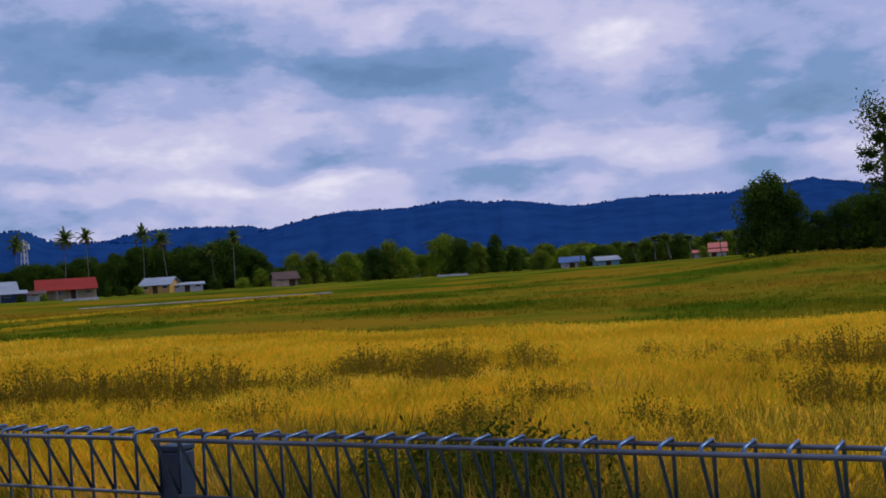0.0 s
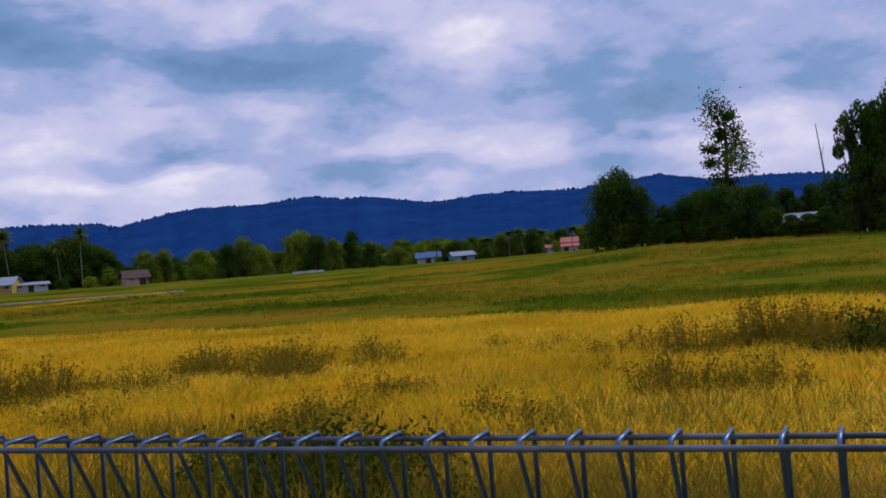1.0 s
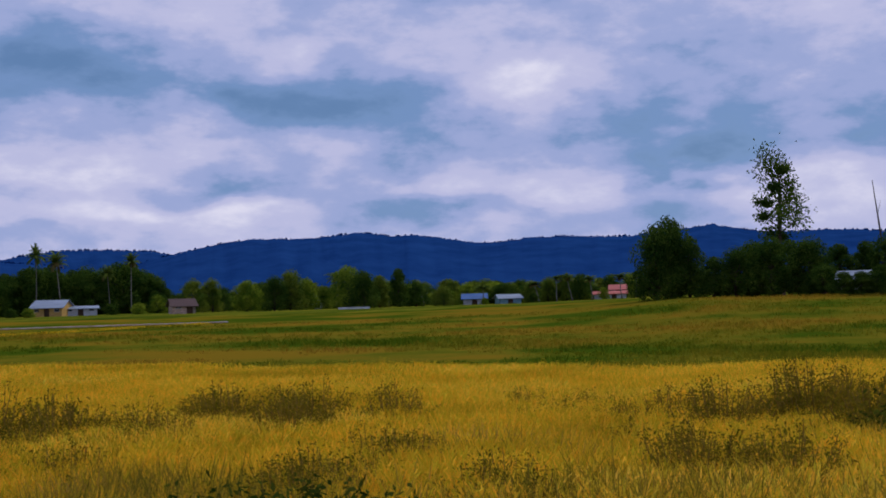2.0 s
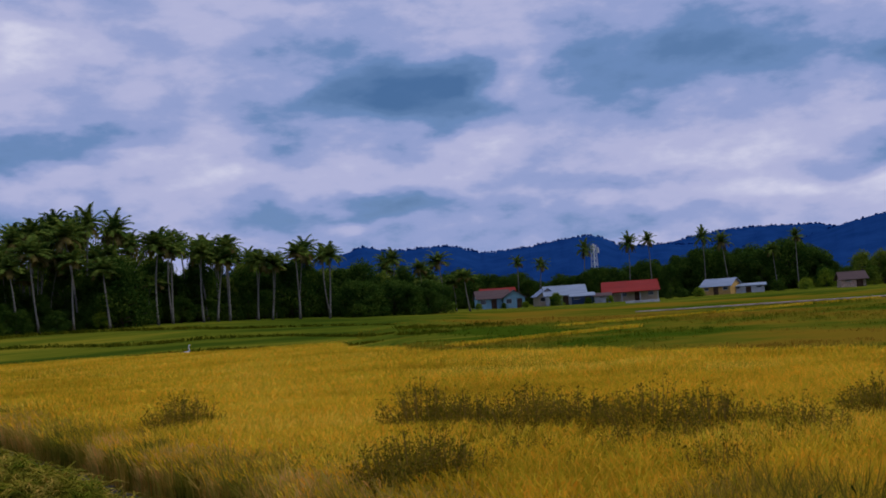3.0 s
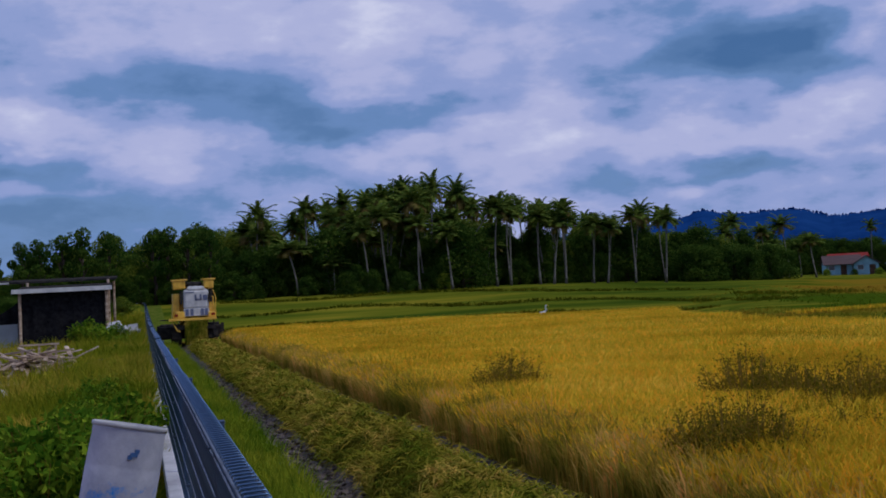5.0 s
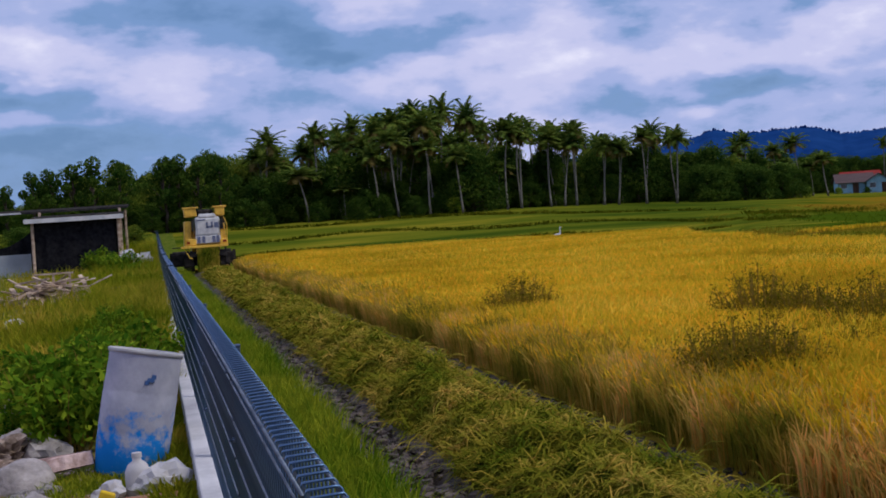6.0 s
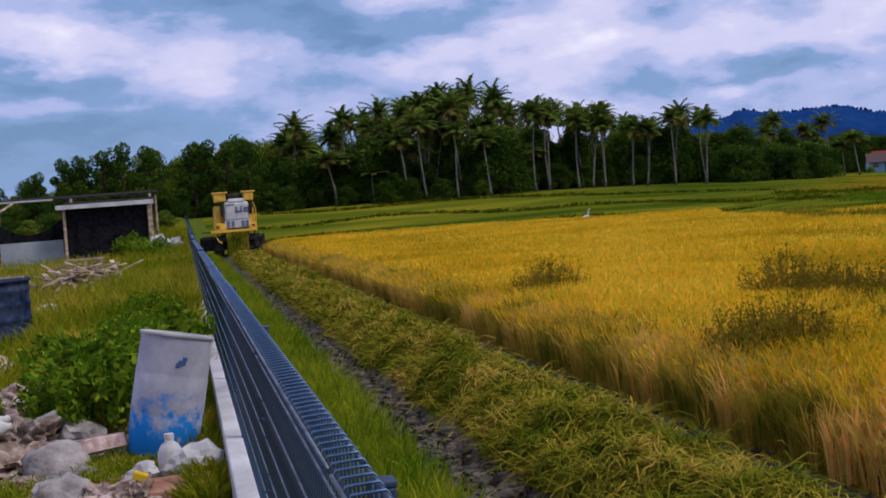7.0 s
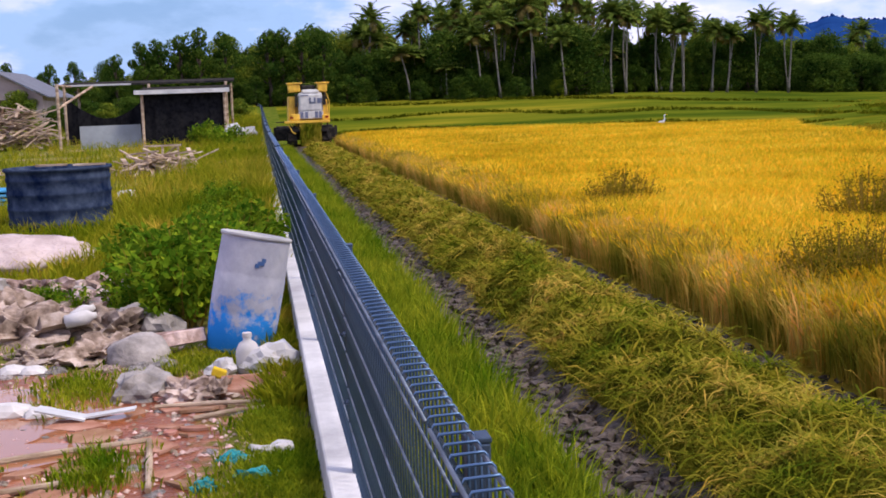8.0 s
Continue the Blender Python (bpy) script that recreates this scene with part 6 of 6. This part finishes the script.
def rubble():
    bags = [(-1.25, 7.65, 0.26, 0.20, 0.24, "sack"), (-1.12, 6.62, 0.30, 0.22, 0.20, "sack"), (-1.55, 8.55, 0.42, 0.30, 0.30, "bag"), (-1.9, 8.95, 0.45, 0.32, 0.25, "bag"), (-1.22, 8.65, 0.34, 0.22, 0.27, "sack"), (-2.25, 8.6, 0.5, 0.35, 0.30, "bag"),
            (-2.6, 9.4, 0.55, 0.40, 0.30, "bag"), (-2.5, 10.7, 0.5, 0.3, 0.3, "bag"), (-1.55, 7.8, 0.35, 0.2, 0.2, "bag"), (-1.6, 9.7, 0.5, 0.35, 0.32, "bag"), (-3.0, 10.4, 0.45, 0.4, 0.35, "sack"), (-3.2, 9.2, 0.55, 0.45, 0.3, "bag"), (-0.82, 6.45, 0.24, 0.2, 0.16, "bag"),
            (-0.62, 6.42, 0.18, 0.14, 0.13, "bag"), (-2.0, 7.9, 0.28, 0.2, 0.13, "bag"), (-3.0, 8.4, 0.4, 0.3, 0.25, "sack"), (-3.7, 10.2, 0.6, 0.5, 0.4, "bag"), (-1.95, 10.6, 0.4, 0.3, 0.25, "bag")]
    for i, (x, y, sx, sy, sz, kind) in enumerate(bags):
        if kind == "sack":
            ob = part("cement_sack", lump(i + 1, sx, sy, sz, 0.34 if i % 3 else 0.2), M_STONE)
            tagged(ob, "hardened grey cement sack lying on the ground", "sack", "cement sacks")
        else:
            ob = part("torn_bag", lump(i + 1, sx, sy, sz * 1.1, 0.6, sub=4), M_BAG)
            tagged(ob, "torn and crumpled pale brown cement bag", "bag", "torn bags")
        ob.matrix_basis = Matrix.Translation((x, y, land(x, y) - 0.03)) @ Matrix.Rotation(i * 1.3, 4, "Z")
    g = random.Random(9)
    shapes = [lump(40 + i, 1, 0.8, 0.6, 0.4, sub=2) for i in range(4)]
    spots = [(g.uniform(-3.4, -0.9), g.uniform(7.3, 10.6), g.uniform(0.05, 0.14)) for _ in range(70)] + [(g.uniform(-1.9, -0.3), g.uniform(3.6, 6.6), g.uniform(0.02, 0.07)) for _ in range(130)]
    for i, (x, y, s) in enumerate(spots):
        ob = part("rubble_stone", shapes[i % 4], M_STONE if i % 3 else M_BAG)
        tagged(ob, "broken piece of concrete on the wet clay", "stone", "rubble stones")
        ob.matrix_basis = Matrix.Translation((x, y, land(x, y) - 0.015)) @ Matrix.Rotation(i * 2.2, 4, "Z") @ Matrix.Scale(s, 4)
    for i in range(78):
        x, y = g.uniform(-2.4, -0.35), g.uniform(3.5, 7.2)
        k, a0 = g.choice((4, 5, 7)), g.random() * 6
        r = 0.04 + 0.2 * g.random() ** 1.8
        wide = g.uniform(0.3, 0.9)
        ring = [(r * g.uniform(0.6, 1.1) * math.cos(a0 + 6.2832 * q / k), r * wide * g.uniform(0.55, 1.15) * math.sin(a0 + 6.2832 * q / k)) for q in range(k)]
        sl = Shape().add([(a, c, 0) for a, c in ring] + [(a, c, 0.018) for a, c in ring], [tuple(range(k - 1, -1, -1)), tuple(range(k, 2 * k))] + [(q, (q + 1) % k, k + (q + 1) % k, k + q) for q in range(k)])
        ob = part("broken_tile", sl, M_CLAYSLAB, at=Matrix.Translation((x, y, land(x, y) + 0.003)) @ Matrix.Rotation(g.uniform(-0.6, 0.6), 4, "Z") @ Matrix.Rotation(g.uniform(-0.1, 0.1), 4, "X"))
        tagged(ob, "flat broken slab of pinkish clay tile", "tile shard", "broken tiles")
    for i in range(34):
        x, y = g.uniform(-3.4, -0.95), g.uniform(7.4, 10.4)
        k, a0, r = g.choice((4, 5, 6)), g.random() * 6, g.uniform(0.10, 0.26)
        ring = [(r * g.uniform(0.6, 1.1) * math.cos(a0 + 6.2832 * q / k), r * g.uniform(0.4, 0.8) * math.sin(a0 + 6.2832 * q / k)) for q in range(k)]
        th = g.uniform(0.03, 0.07)
        sl = Shape().add([(a, c, -th) for a, c in ring] + [(a * 0.95, c * 0.95, th * g.uniform(0.3, 1)) for a, c in ring], [tuple(range(k - 1, -1, -1)), tuple(range(k, 2 * k))] + [(q, (q + 1) % k, k + (q + 1) % k, k + q) for q in range(k)])
        turn = Matrix.Rotation(g.uniform(-0.5, 0.5), 4, "X") @ Matrix.Rotation(g.uniform(-0.4, 0.4), 4, "Y")
        ob = part("rubble_chunk", sl, M_BAG if i % 3 else M_STONE, at=Matrix.Translation((x, y, land(x, y) + g.uniform(0.05, 0.26))) @ turn)
        tagged(ob, "tilted flat chunk of broken pale render in the rubble", "rubble", "rubble chunks")
    ob = part("rubble_mound", lump(77, 1.15, 0.9, 0.42, 0.22, sub=4), M_SAND, at=Matrix.Translation((-3.55, 13.6, -0.03)))
    tagged(ob, "pale mound of sand and rubble", "mound")


def grit():
    """Small chips of brick and mortar strewn over the clay."""
    g = np.random.default_rng(141)
    k = 2600
    x, y = -0.3 - 2.4 * g.random(k) ** 1.2, g.uniform(3.4, 8.4, k)
    r = g.uniform(0.006, 0.024, k)
    base = np.array([(-1, -0.7, 0), (1, -0.6, 0), (0.2, 1, 0), (0, 0, 0.8)])
    a = g.uniform(0, 6.28, k)
    q = np.stack([np.cos(a)[:, None] * base[:, 0] - np.sin(a)[:, None] * base[:, 1], np.sin(a)[:, None] * base[:, 0] + np.cos(a)[:, None] * base[:, 1], np.tile(base[:, 2], (k, 1))], 2) * r[:, None, None]
    q[:, :, 0] += x[:, None]
    q[:, :, 1] += y[:, None]
    i = np.arange(k)[:, None] * 4
    f = np.concatenate([i + [0, 1, 3], i + [1, 2, 3], i + [2, 0, 3]], 0)
    tagged(part("grit", np_mesh("grit", q.reshape(-1, 3) + np.array([0, 0, 0.004]), f), M_GRIT), "small chips of brick and mortar on the clay", "gravel", kind="stuff")


M_GRIT = mat("brick_chips", (0.24, 0.12, 0.08), (0.58, 0.44, 0.38), 6, 0.9, bump=0, vary="island", amount=0.5)
grit()
M_CLAYSLAB = mat("pink_clay_slab", (0.27, 0.115, 0.07), (0.47, 0.27, 0.20), 3, 0.7, bump=0.5, bscale=20, vary="object", amount=0.25)
rubble()


def puddles():
    g = random.Random(21)
    for i, (cx, cy, rx, ry) in enumerate(((-2.15, 6.2, 0.85, 0.75), (-1.75, 5.35, 0.55, 0.25), (-1.3, 6.1, 0.28, 0.16))):
        top = 0.014 + 0.004 * i
        n = 40
        ring = [(cx + rx * (1 + 0.28 * noise.noise(Vector((math.cos(6.2832 * i / n) * 1.7, math.sin(6.2832 * i / n) * 1.7, cx)))) * math.cos(6.2832 * i / n), cy + ry * (1 + 0.28 * noise.noise(Vector((math.cos(6.2832 * i / n) * 1.7, math.sin(6.2832 * i / n) * 1.7, cy)))) * math.sin(6.2832 * i / n)) for i in range(n)]
        s = Shape().add([(x, y, top) for x, y in ring] + [(x, y, -0.05) for x, y in ring], [tuple(range(n))] + [(i, n + i, n + (i + 1) % n, (i + 1) % n) for i in range(n)])
        tagged(part("puddle", s, M_PUDDLE), "shallow red-brown puddle reflecting the sky", "puddle", kind="structure")


puddles()


def litter():
    def pole(a, b, r, label, name="wooden_pole", m=None):
        t = part(name, Shape().tube([a, ((a[0] + b[0]) / 2, (a[1] + b[1]) / 2 + 0.02, (a[2] + b[2]) / 2), b], [r, r * 1.1, r * 0.9], 8), m or M_TIMBER)
        tagged(t, label, "pole", "poles on the clay")
    pole((-1.95, 5.18, 0.03), (-0.98, 5.42, 0.03), 0.019, "pale bamboo pole lying across the wet clay")
    pole((-0.97, 5.42, 0.03), (-0.90, 4.55, 0.03), 0.018, "short white-grey pole lying on the clay")
    pole((-1.85, 4.62, 0.03), (-1.35, 4.78, 0.03), 0.018, "brown wooden pole at the puddle")
    pole((-1.0, 6.15, 0.03), (-0.30, 6.05, 0.04), 0.014, "thin brown stick on the clay")
    pole((-0.75, 5.85, 0.02), (-0.32, 5.95, 0.03), 0.015, "thin brown stick on the clay")
    s = Shape().box((-0.12, 0, 0.05), (0.30, 0.12, 0.012), Matrix.Rotation(0.25, 4, "Y")).box((0.16, 0.02, 0.035), (0.32, 0.08, 0.012), Matrix.Rotation(-0.12, 4, "Y"))
    tagged(part("bent_strip", s, M_SHEET, at=Matrix.Translation((-1.42, 6.0, 0.02)) @ Matrix.Rotation(-0.1, 4, "Z")), "bent white metal strip lying by the puddle", "metal strip")
    for x, y, k in ((-1.90, 6.28, 0.16), (-1.70, 6.2, 0.12), (-2.12, 7.5, 0.12), (-1.97, 7.45, 0.11), (-3.1, 24.2, 0.3)):
        tagged(part("foam_block", lump(x * 7, k, k * 0.7, k * 0.6, 0.2, sub=2), M_PLASTIC, at=Matrix.Translation((x, y, land(x, y)))), "white foam block on the ground", "foam block", "foam blocks")
    jug = thing("plastic_jug", "white plastic jug standing before the drum", "jug", at=Matrix.Translation((-0.42, 7.0, 0.0)))
    part("body", Shape().lathe([(0.01, 0), (0.075, 0.0), (0.085, 0.03), (0.085, 0.17), (0.06, 0.22), (0.03, 0.24), (0.03, 0.27), (0.01, 0.27)], 20), M_PLASTIC, jug, smooth=True)
    part("cap", Shape().lathe([(0.01, 0.262), (0.034, 0.262), (0.034, 0.295), (0.01, 0.3)], 16), M_PLASTIC, jug)
    tagged(part("white_bag", lump(91, 0.22, 0.16, 0.24, 0.35), M_PLASTIC, at=Matrix.Translation((-0.25, 6.95, 0))), "crumpled translucent white plastic bag", "plastic bag")
    tagged(part("white_bag", lump(92, 0.13, 0.12, 0.14, 0.4), M_PLASTIC, at=Matrix.Translation((-0.60, 6.95, 0))), "crumpled white plastic bag", "plastic bag")
    tagged(part("yellow_box", Shape().box((0, 0, 0.05), (0.10, 0.07, 0.06), Matrix.Rotation(0.4, 4, "Y"), bevel=0.01), M_YCAP, at=Matrix.Translation((-0.62, 6.78, 0.02))), "small yellow plastic box in the litter", "box")
    for i, (x, y) in enumerate(((-1.80, 8.62), (-1.77, 8.42))):
        b = thing("white_bottle", "white plastic bottle lying on torn bags", "bottle", "bottles", Matrix.Translation((x, y, 0.22)) @ Matrix.Rotation(1.1 + i * 0.3, 4, "Y"))
        part("body", Shape().lathe([(0.01, -0.12), (0.055, -0.12), (0.06, 0.06), (0.03, 0.1), (0.025, 0.13), (0.01, 0.13)], 16), M_PLASTIC, b, smooth=True)
    for x, y, k in ((-0.50, 4.98, 0.08), (-0.36, 4.62, 0.12), (-0.62, 4.55, 0.09)):
        tagged(part("net_rag", lump(x * 11, k, k * 0.7, 0.07, 0.7), M_TEAL, at=Matrix.Translation((x, y, 0))), "torn teal plastic net rag", "rag", "net rags")
    tagged(part("white_rag", lump(95, 0.15, 0.1, 0.09, 0.6), M_PLASTIC, at=Matrix.Translation((-0.28, 5.0, 0))), "dirty white rag in the grass", "rag")
    tagged(part("concrete_slab", Shape().box((0, 0, 0.04), (0.45, 0.30, 0.06), Matrix.Rotation(0.1, 4, "X"), bevel=0.015), M_CLAYSLAB, at=Matrix.Translation((-0.38, 6.5, 0.0))), "flat pinkish slab before the plastic bag", "slab")
    for i in range(4):
        tagged(part("blue_board", Shape().box((0, 0, 0.1 + i * 0.09), (1.6, 0.9, 0.05), bevel=0.01), M_TARP, at=Matrix.Translation((-5.6, 23.0, land(-5.6, 23))) @ Matrix.Rotation(i * 0.06, 4, "Z")), "blue plastic sheet stacked beside the tank", "sheet", "blue sheets")
    tagged(part("white_debris", lump(97, 0.9, 0.6, 0.9, 0.6), M_WHITEWALL, at=Matrix.Translation((-0.9, 44, land(-0.9, 44)))), "white broken debris at the far end of the wall", "debris")


litter()


# ---------- plants of the yard ----------
BUSH = [weed_mesh(171 + i, 1500, 0.55, 0.85, 0.06) for i in range(2)]
yg = random.Random(33)
for i in range(46):
    y = 8.9 + 12.5 * (i / 46) ** 1.2
    x = -0.45 - yg.random() ** 1.3 * (1.1 if y < 12 else 1.5)
    k = yg.uniform(0.7, 1.1) * (1.0 if y < 13 else 0.72) * (1.0 if x > -1.1 else 0.75)
    weed(BUSH[i % 2], x, y, land(x, y) - 0.02, k, i * 1.7, "leafy_bush", "dark green leafy bush growing beside the white wall", M_BUSHLEAF, "bushes by the wall")
for i, (x, y, k) in enumerate([(-2.0, 9.6, 0.4), (-2.4, 10.1, 0.4), (-0.8, 24, 0.6), (-0.8, 28, 0.6), (-0.9, 34, 0.7), (-1.3, 41, 1.3), (-2.2, 44.3, 1.3), (-0.8, 38, 0.9)]):
    weed(BUSH[i % 2], x, y, land(x, y) - 0.02, k, i * 1.9, "leafy_bush", "dark green leafy bush growing beside the white wall", M_BUSHLEAF, "bushes by the wall")


def yard_grass():
    g = np.random.default_rng(181)
    n = 26000
    y = 6 + 56 * g.random(n) ** 1.5
    x = -0.12 - 14 * g.random(n) ** 1.6 * np.clip(y / 40, 0.25, 1.1)
    keep = ((y > 9.4 - 0.25 * x) & ((y < 22) | (x > -1.8) | (g.random(n) < 0.3))) | (x > -0.28)
    hh = g.uniform(0.10, 0.36, n) * np.clip(y / 16, 0.6, 1.5) * np.where((x > -2.6) & (y > 11), 1.45, 1.0)
    ob = part("yard_grass", blades("yard_grass", land_pts(x[keep], y[keep], -0.02), hh[keep], 0.55, 7, 0.011, M_YARD, 182, 0.15), None)
    tagged(ob, "rough yellow-green grass in the yard", "grass", kind="stuff")
    spots = [(-1.55, 6.75, 0.28, 260), (-1.22, 4.95, 0.2, 200), (-0.75, 7.35, 0.3, 260), (-0.2, 5.2, 0.16, 300), (-0.2, 4.2, 0.18, 320), (-0.45, 4.2, 0.25, 300), (-0.2, 6.2, 0.12, 180), (-0.25, 4.7, 0.2, 600), (-0.3, 5.6, 0.16, 300), (-0.5, 3.7, 0.3, 500), (-2.2, 9.3, 0.6, 300)]
    p = np.concatenate([np.stack([cx + r * g.normal(0, 0.6, k), cy + r * 1.6 * g.normal(0, 0.6, k), 0 * g.random(k)], 1) for cx, cy, r, k in spots])
    p = p[p[:, 0] < -0.08]
    ob = part("grass_tufts", blades("grass_tufts", p, 0.09, 0.6, 6, 0.005, M_GRASS, 183, 0.05), None)
    tagged(ob, "small green grass tufts on the wet clay", "grass", kind="stuff")


yard_grass()


# ---------- what moves ----------
def motions():
    walk(HARVESTER, [(t, pose(2.55 + 0.02 * t, 58.4 + 0.42 * t, -0.4)) for t in (0.0, 2.0, 4.0, 6.0, 8.0)])
    walk(EGRET, [(0.0, pose(20.45, 58.6, -0.4)), (3.0, pose(20.5, 58.6, -0.4)), (4.2, pose(20.65, 58.6, -0.4)), (5.3, pose(21.95, 58.6, -0.4)), (8.0, pose(21.95, 58.6, -0.4))])


motions()
